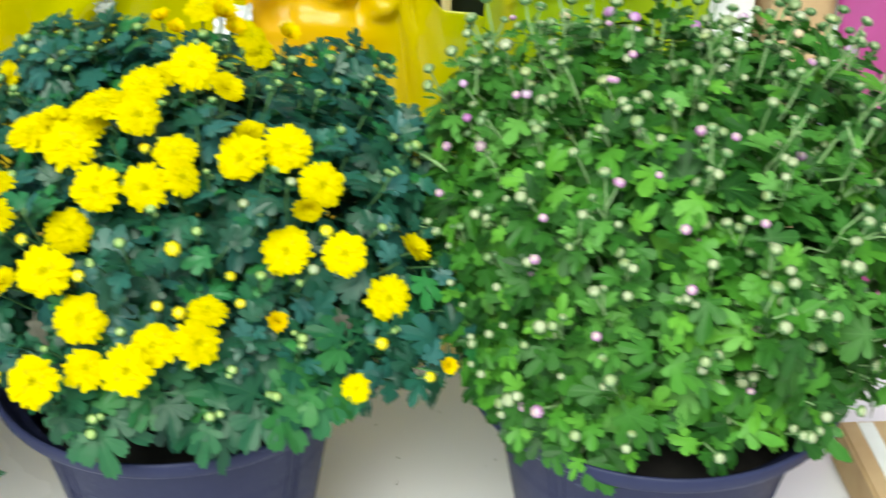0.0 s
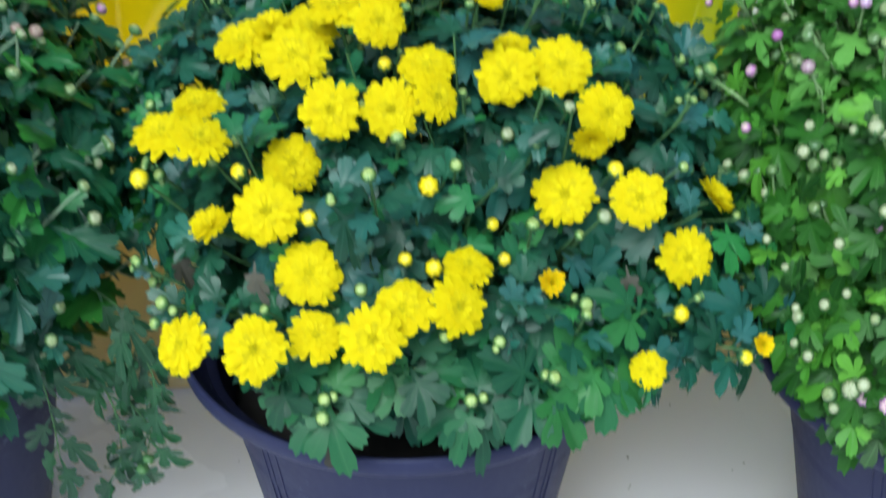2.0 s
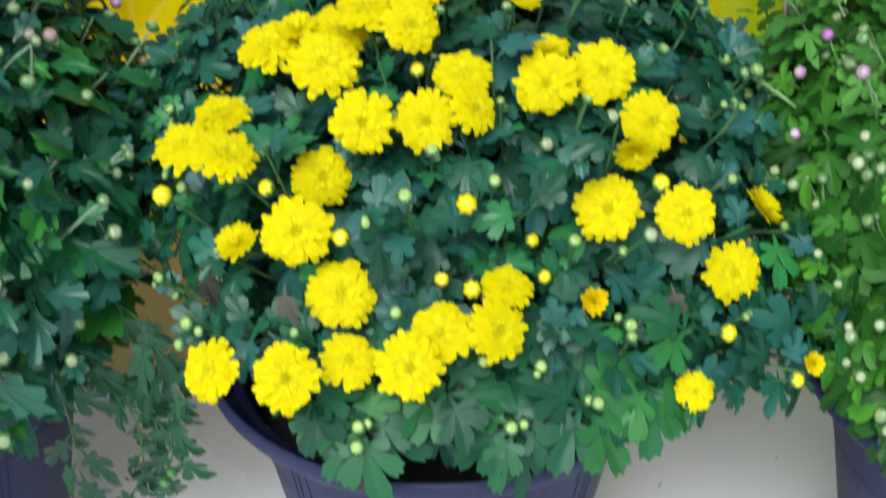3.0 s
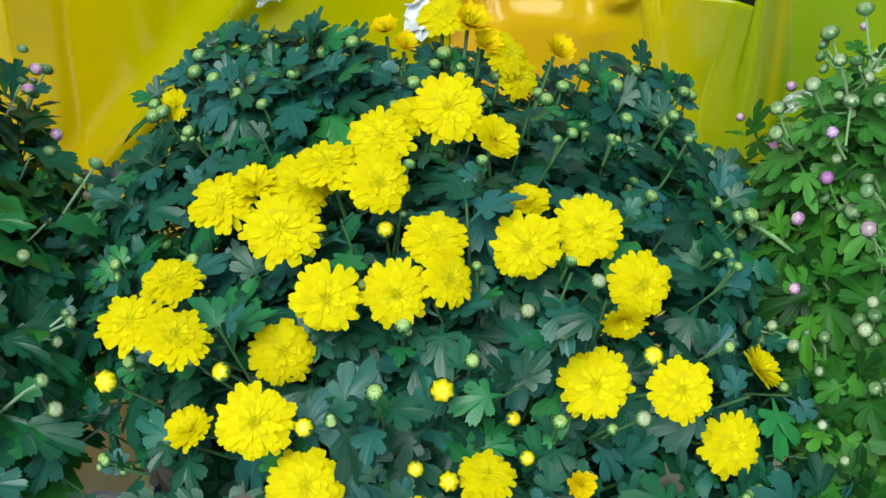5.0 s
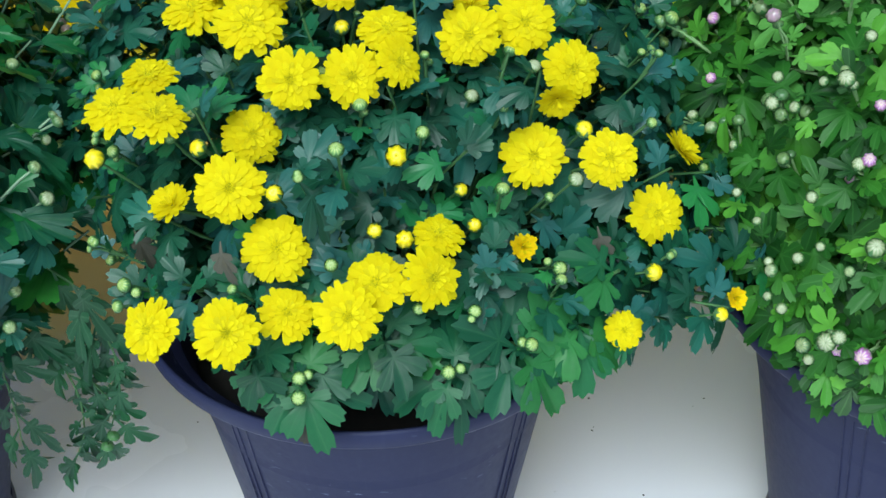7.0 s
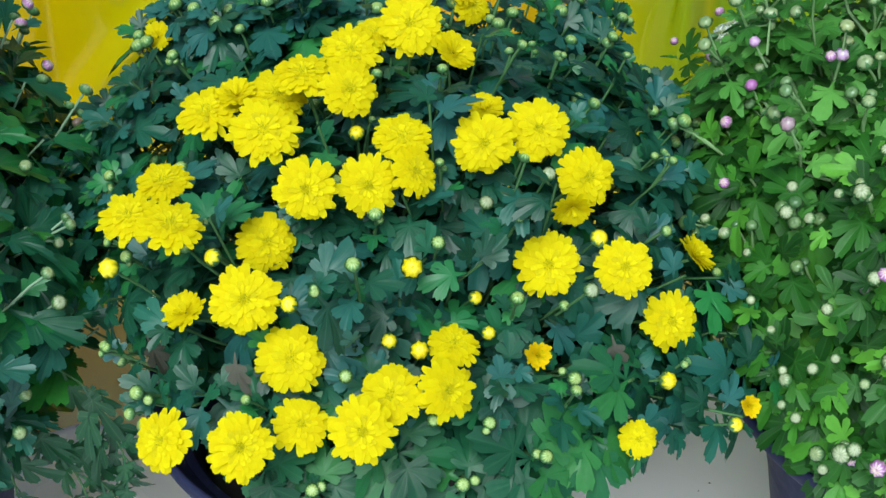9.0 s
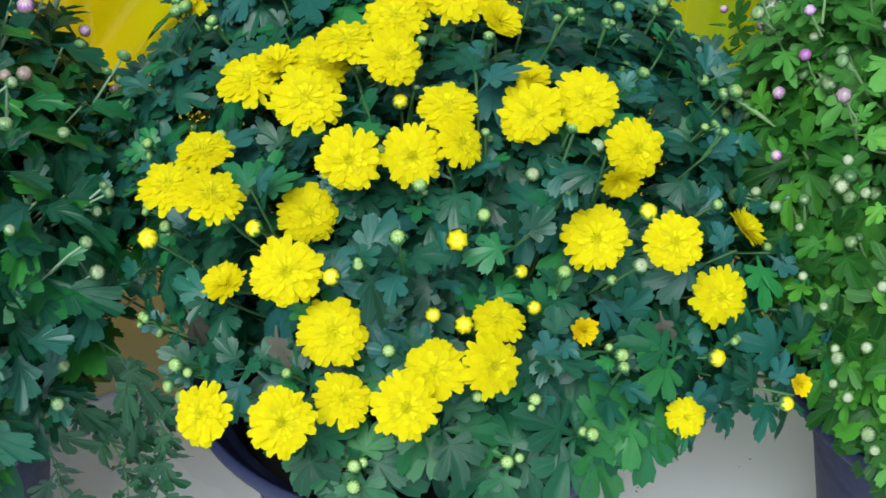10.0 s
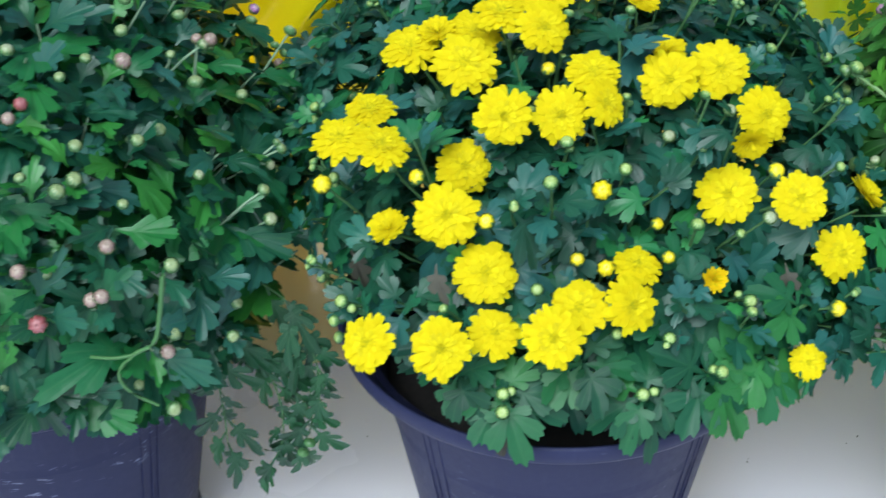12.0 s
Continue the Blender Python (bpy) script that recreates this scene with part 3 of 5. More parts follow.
def rosette(poses, rng, tip, axis, count, size, shapes, first=0.45):
    """Leaves round a shoot's tip, small and upright at the top, large and spread below."""
    side = axis.orthogonal().normalized()
    start = rng.uniform(0, 6.28)
    for k in range(count):
        g = k / max(1, count - 1)
        a = start + k * 2.4 + rng.uniform(-0.3, 0.3)
        radial = Matrix.Rotation(a, 3, axis) @ side
        el = radians(30 + 58 * g + rng.uniform(-12, 16))
        d = axis * math.cos(el) + radial * math.sin(el) + Vector((0, 0, -0.10 * g))
        ln = size * (first + (1 - first) * g) * rng.uniform(0.8, 1.2)
        base = tip - axis * (0.004 + 0.020 * g) + radial * 0.0015
        lift = axis * math.sin(el) - radial * math.cos(el) * 0.9 + Vector((0, 0, 0.25))
        lift += Vector((rng.uniform(-0.5, 0.5), rng.uniform(-0.5, 0.5), rng.uniform(-0.3, 0.3)))
        m = frame_to(base, d, lift) @ Matrix.Scale(ln, 4)
        k = rng.randrange(shapes)
        if not hides_bloom(m, ln):
            poses.append((m, k))


def shoots(parent, stems, mat):
    """All the thin shoots of a plant, joined."""
    verts, faces = [], []
    for pts, radii in stems:
        v, f = tube(pts, radii, 5)
        k = len(verts)
        verts.extend(v)
        faces.extend(tuple(i + k for i in q) for q in f)
    ob = part("stem_tangle", mesh_from("stem_tangle", verts, faces, mat), parent)
    tagged(ob, kind="stuff")


def stem_path(root, tip, axis, r0=0.0020, r1=0.0009):
    mid = root.lerp(tip, 0.55) + Vector((0, 0, 0.02))
    late = tip - axis * (tip - root).length * 0.22
    return [root, mid.lerp(late, 0.3), late, tip], [r0, (r0 + r1) / 2, r1 * 1.15, r1]


# ---- pots ----
POT_PROFILE = [(0.0, 0.018), (0.090, 0.018), (0.098, 0.016), (0.1005, 0.018), (0.1025, 0.03), (0.1216, 0.135), (0.1415, 0.245), (0.1445, 0.258), (0.1475, 0.266),
               (0.166, 0.272), (0.1705, 0.2735), (0.1720, 0.276), (0.1735, 0.287), (0.1725, 0.2895), (0.1705, 0.2895), (0.1685, 0.287),
               (0.160, 0.273), (0.147, 0.262), (0.139, 0.245), (0.134, 0.20), (0.0, 0.20)]


def flower_pot(x, y, spin, label, mat=POT, wide=1.0):
    pot = empty("flower_pot", pose(x, y, 0, 0, 0, spin) @ Matrix.Diagonal((wide, wide, 1, 1)), label=label, category="flower pot", group="pots in a row")
    v, f = lathe(POT_PROFILE[:16], 96)
    part("body", mesh_from("body", v, f, mat), pot)
    v, f = lathe(POT_PROFILE[15:20], 96)
    part("inner_wall", mesh_from("inner_wall", v, f, mat), pot)
    soil = part("soil", mesh_from("soil", *lathe([(0.001, 0.240), (0.05, 0.240), (0.10, 0.230), (0.1365, 0.222)], 48), SOIL), pot, None, "dark moist potting soil")
    for q in soil.data.vertices:
        q.co.z += 0.006 * noise.noise(q.co * 40)
    for a in (-2.42, -2.37, -2.30, -0.78, -0.71, -0.66, 0.9, 1.9):
        ca, sa = math.cos(a - radians(spin)), math.sin(a - radians(spin))
        pts = [(0.1027 * ca, 0.1027 * sa, 0.03), (0.1225 * ca, 0.1225 * sa, 0.135), (0.1410 * ca, 0.1410 * sa, 0.243)]
        part("rib", mesh_from("rib", *tube(pts, [0.0007] * 3, 5), mat), pot)
    for k in range(6):
        v, f = [], []
        a0 = 2 * math.pi * k / 6
        for i in range(9):
            a = a0 + 0.80 * i / 8
            for r, z in ((0.096, 0.0), (0.1045, 0.0), (0.1065, 0.024 - 0.006 * abs(i - 4) / 4), (0.1045, 0.034)):
                v.append((r * math.cos(a), r * math.sin(a), z))
        for i in range(8):
            for j in range(3):
                q = i * 4 + j
                f.append((q, q + 4, q + 5, q + 1))
        part("foot", mesh_from("foot", v, f, mat), pot)
    return pot


# ---- the place ----
def slab(name, x0, x1, y0, y1, z0, z1, mat, label, kind="structure", category=""):
    bm = bmesh.new()
    bmesh.ops.create_cube(bm, size=1.0)
    for q in bm.verts:
        q.co = ((x0 if q.co.x < 0 else x1), (y0 if q.co.y < 0 else y1), (z0 if q.co.z < 0 else z1))
    me = bpy.data.meshes.new(name)
    bm.to_mesh(me)
    bm.free()
    me.materials.append(mat)
    return tagged(new(name, me), label, category, "", kind)


slab("floor", -6, 6, -6, 4, -0.1, 0.0, FLOOR, "glossy white floor with faint dirt specks", category="floor")
slab("trim", -6, 6, 1.494, 1.5, 0.0, 0.036, WALL, "grey beige skirting strip along the low wall", category="trim")
slab("wall_back", -6, 6, 1.5, 1.62, 0.0, 0.085, WALL, "low beige ledge at the foot of the wall", category="wall")
slab("wall_back_top", -6, 6, 1.52, 1.62, 0.085, 1.35, WALL_LILAC, "lilac painted wall above the low ledge", category="wall")

# side walls added out of view to block sky light from left and right
slab("wall_left", -2.1, -2.0, -0.9, 1.5, 0.0, 2.4, WALL, "unseen beige side wall added to dim the sky light", category="wall")
slab("wall_right", 2.0, 2.1, -0.9, 1.5, 0.0, 2.4, WALL, "unseen beige side wall added to dim the sky light", category="wall")
# added out of view: keeps overhead sky light off the plants' tops
slab("ceiling", -6, 6, -0.5, 0.40, 2.4, 2.5, WALL, "unseen beige ceiling added to cut the sky light from above", category="ceiling")

POT_A, POT_B, POT_C = (-0.443, 0.03), (-0.0185, 0.0), (0.415, -0.036)
flower_pot(*POT_A, 10, "scuffed dark blue-black plastic pot on the white floor", POT_WORN)
flower_pot(*POT_B, 0, "dark blue-black plastic pot with a wide lip and scuffs")
flower_pot(*POT_C, 25, "dark blue-black plastic pot with faint ribs", POT, 1.02)


# ---- plants ----
def shoot_plant(name, dome, root, tips, leaves, size, shapes, leaf_mat, stem_mat, seed, label, buds, bud_size, bud_chance, stalk, skip=None, inner=300, twigs=(), reach=0.17, special=(), low_shoots=(), lowest=0.26, depth=(0.80, 1.05), bare=None, trim=None):
    """A bushy plant of many leafy shoots; buds on stalks at their tips."""
    rng = random.Random(seed)
    plant = empty(name, Matrix.Translation(root), label=label, category="potted plant", group="chrysanthemums in a row")
    back = Vector(root)
    poses, young, stems, bud_spots = [], [], [], []
    for d in dome.spread(tips, rng):
        p = dome.at(d, rng.uniform(*depth))
        axis = (Vector((d.x, d.y, max(d.z, 0) * 0.8)) * 0.8 + Vector((0, 0, 0.45)) + Vector([rng.uniform(-0.25, 0.25) for _ in range(3)])).normalized()
        if bare and bare(p):
            continue
        if skip and skip(p):
            p = dome.at(d, 0.86)
        flat = Vector((p.x - back.x, p.y - back.y, 0))
        if p.z < 0.33:
            p.z = max(p.z, 0.308)
            if flat.length > reach:
                flat *= reach / flat.length
                p.x, p.y = back.x + flat.x, back.y + flat.y
        rosette(poses, rng, p, axis, rng.randint(leaves[0], leaves[1]), size, len(shapes))
        stems.append(stem_path(back + Vector((d.x, d.y, 0)) * 0.05, p, axis))
        if rng.random() < bud_chance:
            for b in range(rng.choice((1, 1, 2, 3))):
                lean = (axis + Vector([rng.uniform(-0.55, 0.55) for _ in range(3)]) * (0.35 if b == 0 else 1.0)).normalized()
                end = p + lean * rng.uniform(*stalk) * (1 if b == 0 else 0.7)
                if skip and (skip(end) or over_bloom(p, 0.002) or over_bloom(end) or over_bloom(p.lerp(end, 0.5), 0.002)):
                    continue
                stems.append(([p - axis * 0.01, p.lerp(end, 0.5) + Vector((0, 0, 0.001)), end], [0.0012, 0.001, 0.0009]))
                bud_spots.append((end, lean, rng.uniform(*bud_size) * (1 if b == 0 else 0.75)))
    for x, y, z in low_shoots:
        p = Vector((x, y, z))
        axis = (Vector((x - back.x, y - back.y, 0)).normalized() + (Vector((0, -0.3, 0.35)) if z < 0.42 else Vector((0, -1.1, 1.5)))).normalized()
        rosette(poses, rng, p, axis, 8 if z < 0.42 else 11, size, len(shapes))
        stems.append(stem_path(back + Vector((x - back.x, y - back.y, 0)) * 0.6 + Vector((0, 0, 0.03)), p, axis))
    for x, y, z in twigs:
        p = Vector((x, y, z))
        axis = ((p - dome.c).normalized() * 0.5 + Vector((0, -0.15, 0.7)) + Vector([rng.uniform(-0.3, 0.3) for _ in range(3)])).normalized()
        rosette(young, rng, p, axis, rng.randint(5, 7), size * 0.62, len(shapes))
        rosette(young, rng, p - axis * 0.022, axis, 4, size * 0.75, len(shapes))
        stems.append(stem_path(back.lerp(p, 0.5), p, axis, 0.0018, 0.0011))
        for b in range(rng.randint(2, 4)):
            lean = (axis + Vector([rng.uniform(-0.8, 0.8) for _ in range(3)]) * (0.3 if b == 0 else 1.0)).normalized()
            start = p - axis * 0.010 * b
            end = start + lean * rng.uniform(0.012, 0.026)
            stems.append(([start, start.lerp(end, 0.5) + Vector((0, 0, -0.001)), end], [0.0010, 0.0009, 0.0009]))
            bud_spots.append((end, lean, rng.uniform(*bud_size) * (1 if b == 0 else 0.8)))
    for d in dome.spread(inner, rng, -0.05):
        p = dome.at(d, rng.uniform(0.5, 0.8))
        p.z = max(p.z, 0.29)
        out = (d + Vector([rng.uniform(-0.9, 0.9) for _ in range(3)])).normalized()
        up = (d + Vector((0, 0, 0.7)) + Vector([rng.uniform(-0.5, 0.5) for _ in range(3)])).normalized()
        m = frame_to(p, out, up) @ Matrix.Scale(size * rng.uniform(0.8, 1.25), 4)
        if not hides_bloom(m, size):
            poses.append((m, rng.randrange(len(shapes))))
    for end, lean, r, me, bend in special:
        foot = end - lean * 0.026 - Vector((0, 0, 0.014)) - (end - dome.c).normalized() * 0.014
        side = lean.orthogonal() * bend
        rosette(poses, rng, end - lean * 0.018, (lean + (end - dome.c).normalized()).normalized(), 5, size * 0.85, len(shapes))
        stems.append(([foot, foot.lerp(end, 0.4) + side, end - lean * 0.008 + side * 0.6, end], [0.0017, 0.0016, 0.0015, 0.0013]))
    shift = Matrix.Translation(-back)
    if trim:
        poses = [(m, k) for m, k in poses if not trim(m @ Vector((0, 0.65, 0)))]
    poses = [(shift @ m, k) for m, k in poses if min(m.translation.z, (m @ Vector((0, 1, -0.2))).z) > lowest]
    stems = [([Vector(p) - back for p in pts], r) for pts, r in stems if not any(over_bloom(Vector(a).lerp(Vector(b), k), 0.001) for a, b in zip(pts[1:], pts[2:]) for k in (0.0, 0.25, 0.5, 0.75, 1.0))]
    leaf_parts(plant, shapes, poses, leaf_mat, lambda p: p.y - 0.4 * p.z)
    if young:
        leaf_parts(plant, shapes, [(shift @ m, k) for m, k in young], LEAF_YOUNG, lambda p: p.y - 0.4 * p.z, 0)
    shoots(plant, stems, stem_mat)
    bud_spots.sort(key=lambda q: q[0].y - 0.4 * q[0].z)
    rest = {}
    for n, (end, lean, r) in enumerate(bud_spots):
        me = rng.choices([q for q, _ in buds], [w for _, w in buds])[0]
        m = shift @ facing(end, lean, rng.uniform(0, 6)) @ Matrix.Scale(r, 4)
        if n < 230:
            part("bud", me, plant, m)
        else:
            rest.setdefault(me.materials[0].name, []).append((me, m))
    for end, lean, r, me, bend in special:
        part("bud", me, plant, shift @ facing(end, lean, rng.uniform(0, 6)) @ Matrix.Scale(r, 4))
    for mat_name, group in rest.items():
        bm = bmesh.new()
        for me, m in group:
            k = len(bm.verts)
            bm.from_mesh(me)
            bm.verts.ensure_lookup_table()
            for q in bm.verts[k:]:
                q.co = m @ q.co
        tagged(part_bm("bud_mass", bm, [bpy.data.materials[mat_name], SEPAL], plant), kind="stuff")
    return plant


GREEN_BUDS = [(bud_mesh(i, BUD_DULL, 0.9, 9, 0.0, 7, 1.35), 1) for i in range(3)]
PALE_BUDS = [(bud_mesh(10 + i, BUD_PALE, 0.9, 9, 0.0, 7, 1.35), 3) for i in range(3)] + [(bud_mesh(20, BUD_PINK, 1.0, 11, 0.06, 7, 0.8), 0.9), (bud_mesh(21, BUD_GREEN), 4)]
YELLOW_BUD = bud_mesh(40, BUD_ORANGE, 1.15, 11, 0.10, 8, 1.0)
YELLOW_TIGHT = bud_mesh(41, BUD_YELLOW, 1.0, 9, 0.0, 7, 1.4)
PALE_BUD = bud_mesh(42, BUD_PALE, 0.85, 9, 0.0, 7, 1.3)

DOME_B = Dome((-0.005, 0.045, 0.29), (0.230, 0.224, 0.237), -0.06, 1)
FLOWERS = []


def bloom(x, y, z, size=1.0, yaw=0, pitch=0, open_amount=1.0):
    """yaw, pitch: degrees by which the bloom turns to its side and upwards from the open front."""
    FLOWERS.append((Vector((x, y, z)), size * 0.87, (yaw, pitch), open_amount))


# the blooms that climb from the left side to the top
bloom(-0.156, -0.171, 0.382, 0.99, -44, 0)
bloom(-0.104, -0.196, 0.395, 1.05, 0, -4)
bloom(-0.070, -0.166, 0.387, 0.93, 5, 18)
bloom(-0.033, -0.194, 0.401, 1.03, 5, -6)
bloom(-0.016, -0.167, 0.407, 1.05, 0, 20)
bloom(0.021, -0.164, 0.405, 1.0, 40, -5)
bloom(0.025, -0.132, 0.418, 0.85, 12, 40)
bloom(-0.075, -0.137, 0.414, 1.12, 0, 8)
bloom(-0.101, -0.128, 0.452, 1.12, -5, 5)
bloom(-0.088, -0.076, 0.458, 1.0, 12, 0)
bloom(-0.141, -0.106, 0.430, 0.75, -25, 40, 0.5)
bloom(-0.173, -0.072, 0.481, 1.02, -12, 40)
bloom(-0.143, -0.096, 0.490, 1.02, 8, 44)
bloom(-0.154, -0.037, 0.486, 0.98, 0, 52)
bloom(-0.062, -0.081, 0.498, 1.03, 0, 0)
bloom(-0.024, -0.073, 0.494, 1.0, 4, -5)
bloom(-0.088, -0.041, 0.520, 1.15, 0, 25)
bloom(-0.127, 0.004, 0.513, 1.1, -10, 42)
bloom(-0.081, 0.010, 0.520, 1.1, 5, 42)
bloom(-0.063, 0.001, 0.540, 1.0, 0, 50)
bloom(-0.032, -0.014, 0.532, 1.0, 18, 15)
bloom(-0.032, 0.020, 0.545, 1.05, 0, 36)
bloom(0.008, 0.040, 0.552, 1.15, 0, 22)
bloom(0.038, 0.034, 0.533, 0.8, 30, 35, 0.7)
bloom(-0.015, 0.050, 0.545, 0.8, -5, 48)
bloom(-0.108, 0.010, 0.520, 0.7, -10, 48, 0.7)
# the blooms on the open right side
bloom(-0.002, -0.044, 0.515, 0.98, 0, 38)
bloom(0.007, -0.068, 0.502, 0.85, 35, 10)
bloom(0.050, -0.040, 0.503, 1.07, 0, 0)
bloom(0.088, -0.023, 0.503, 1.1, 10, 12)
bloom(0.119, -0.047, 0.480, 1.05, 28, 4)
bloom(0.105, -0.066, 0.466, 0.70, 10, -45, 0.55)
bloom(0.056, 0.011, 0.503, 0.70, 0, 50, 0.6)
bloom(0.087, -0.094, 0.444, 1.08, 0, 0)
bloom(0.135, -0.100, 0.445, 0.98, 8, 4)
bloom(0.171, -0.093, 0.395, 1.0, 25, -4)
bloom(0.142, -0.150, 0.346, 0.66, 10, 0, 0.8)
bloom(0.079, -0.118, 0.392, 0.52, 15, 0, 0.3)
bloom(0.220, -0.124, 0.347, 0.42, 30, 0, 0.3)
bloom(0.196, -0.045, 0.416, 0.78, 50, 45, 0.7)
# the blooms at the back of the crown
bloom(-0.031, 0.150, 0.553, 0.52, -10, 50, 0.2)
bloom(-0.017, 0.146, 0.543, 0.5, 10, 45, 0.2)
bloom(0.007, 0.150, 0.565, 0.92, -5, 48, 0.8)
bloom(0.027, 0.150, 0.556, 0.72, 20, 45, 0.3)
bloom(0.036, 0.142, 0.545, 0.62, 25, 35, 0.3)
bloom(0.053, 0.140, 0.538, 0.85, 35, 25, 0.8)
bloom(0.061, 0.138, 0.521, 0.80, 35, 10, 0.8)
bloom(0.086, 0.150, 0.535, 0.62, 25, 40, 0.3)
bloom(-0.176, 0.150, 0.497, 0.60, -20, 20, 0.5)


def near_bloom(p):
    for q, size, _, _ in FLOWERS:
        if (p - q - Vector((0, -0.006, 0.006))).length < 0.024 * size + 0.005:
            return True
    return False


def bloom_axis(p, turn):
    """The way a bloom looks: towards the light in front, turned by its own yaw and pitch."""
    out = (Vector((-0.02, -0.84, 0.92)) - p).normalized()
    side = Vector((-out.y, out.x, 0)).normalized()
    out = Matrix.Rotation(radians(turn[0]), 3, 'Z') @ out
    return (Matrix.Rotation(-radians(turn[1]), 3, side) @ out).normalized()


CLEAR_OF.extend((p, size, bloom_axis(p, lean)) for p, size, lean, _ in FLOWERS)
BUDS_B = [
    (-0.015, -0.126, 0.414, 0.0058, YELLOW_TIGHT),
    (0.003, -0.134, 0.412, 0.0068, YELLOW_BUD),
    (0.048, -0.104, 0.400, 0.0055, YELLOW_TIGHT),
    (0.0, -0.113, 0.460, 0.0078, YELLOW_BUD, (0, -0.6, 0)),
    (-0.074, -0.120, 0.440, 0.0065, YELLOW_TIGHT),
    (-0.181, -0.097, 0.455, 0.0075, YELLOW_BUD),
    (0.039, -0.093, 0.420, 0.0055, YELLOW_TIGHT, (0.5, 0, 0)),
    (0.160, -0.119, 0.368, 0.0068, YELLOW_BUD, (0.6, -0.2, 0)),
    (0.200, -0.150, 0.355, 0.0058, YELLOW_TIGHT),
    (-0.118, -0.096, 0.460, 0.0066, YELLOW_TIGHT, (-0.4, 0, 0)),
    (0.051, -0.048, 0.462, 0.0056, PALE_BUD),
    (0.091, -0.045, 0.480, 0.0056, PALE_BUD),
    (0.119, -0.078, 0.451, 0.0068, YELLOW_TIGHT),
    (0.109, -0.118, 0.440, 0.0056, PALE_BUD),
    (-0.030, -0.013, 0.496, 0.0062, YELLOW_TIGHT),
    (0.017, -0.095, 0.464, 0.0052, GREEN_BUDS[0][0]),
    (-0.042, -0.147, 0.405, 0.0050, GREEN_BUDS[1][0]),
    (-0.065, -0.194, 0.342, 0.0055, GREEN_BUDS[2][0]),
]
CLEAR_OF.extend((Vector(q[:3]), q[3] * 36, Vector((0, -0.6, 0.8))) for q in BUDS_B)
LEAVES_B = leaf_set(CHRYS, 5, 6) + leaf_set(LOBED, 6, 2)
LOW_B = [(0.165, -0.11, 0.345), (0.20, -0.10, 0.352), (0.228, -0.08, 0.372), (0.20, -0.05, 0.36), (0.178, -0.12, 0.365), (0.215, -0.06, 0.405),
         (0.19, -0.09, 0.375), (0.235, -0.11, 0.36), (0.21, -0.14, 0.352), (0.17, -0.14, 0.345), (0.145, -0.15, 0.345), (0.18, -0.07, 0.395),
         (0.15, -0.105, 0.37), (-0.20, -0.06, 0.36), (-0.205, -0.05, 0.40), (-0.222, 0.02, 0.40), (-0.215, 0.05, 0.425), (-0.225, 0.08, 0.44), (-0.205, 0.08, 0.465), (-0.215, 0.12, 0.455), (-0.19, 0.10, 0.485),
         (0.205, 0.05, 0.43), (0.198, 0.02, 0.445), (0.21, 0.08, 0.445), (0.192, 0.09, 0.47), (0.205, 0.02, 0.41), (0.185, 0.05, 0.475), (0.212, 0.05, 0.39), (0.20, 0.12, 0.46),
         (-0.225, 0.06, 0.375), (-0.22, 0.10, 0.395), (-0.20, 0.03, 0.445)]
HIGH_B = [(-0.123, 0.17, 0.532), (-0.092, 0.17, 0.54), (-0.061, 0.16, 0.535), (-0.148, 0.18, 0.528), (-0.172, 0.17, 0.51), (-0.037, 0.16, 0.518), (-0.107, 0.13, 0.532), (-0.138, 0.13, 0.524), (-0.076, 0.13, 0.528), (0.148, 0.17, 0.512), (0.116, 0.15, 0.513), (0.169, 0.16, 0.496), (0.09, 0.15, 0.513), (0.063, 0.14, 0.509), (-0.19, 0.16, 0.497), (0.129, 0.13, 0.504), (0.156, 0.13, 0.493), (0.006, 0.15, 0.53), (-0.02, 0.13, 0.533), (0.032, 0.14, 0.526)]
plant_b = shoot_plant("yellow_chrysanthemum", DOME_B, (-0.0185, 0.0, 0.262), 350, (5, 8), 0.038, LEAVES_B, LEAF_YELLOW, STEM_DARK, 21,
                      "bushy chrysanthemum with open yellow blooms and dark leaves", GREEN_BUDS, (0.0030, 0.0046), 0.6, (0.006, 0.016), skip=near_bloom, inner=230, low_shoots=LOW_B + HIGH_B + [(x + 0.008, y - 0.012, z + 0.006) for x, y, z in HIGH_B if x < -0.05] + [(x, y - 0.015, z - 0.03) for x, y, z in HIGH_B] + [(x * 0.9, y, z - 0.055) for x, y, z in HIGH_B],
                      lowest=0.287, bare=lambda p: p.y < -0.09 and p.z < 0.358, trim=lambda p: p.x < -0.12 and p.z < 0.362 and math.hypot(p.x + 0.0185, p.y) > 0.150 or p.x > 0.19 and p.z < 0.325)
ROOT_B = Vector((-0.0185, 0.0, 0.262))


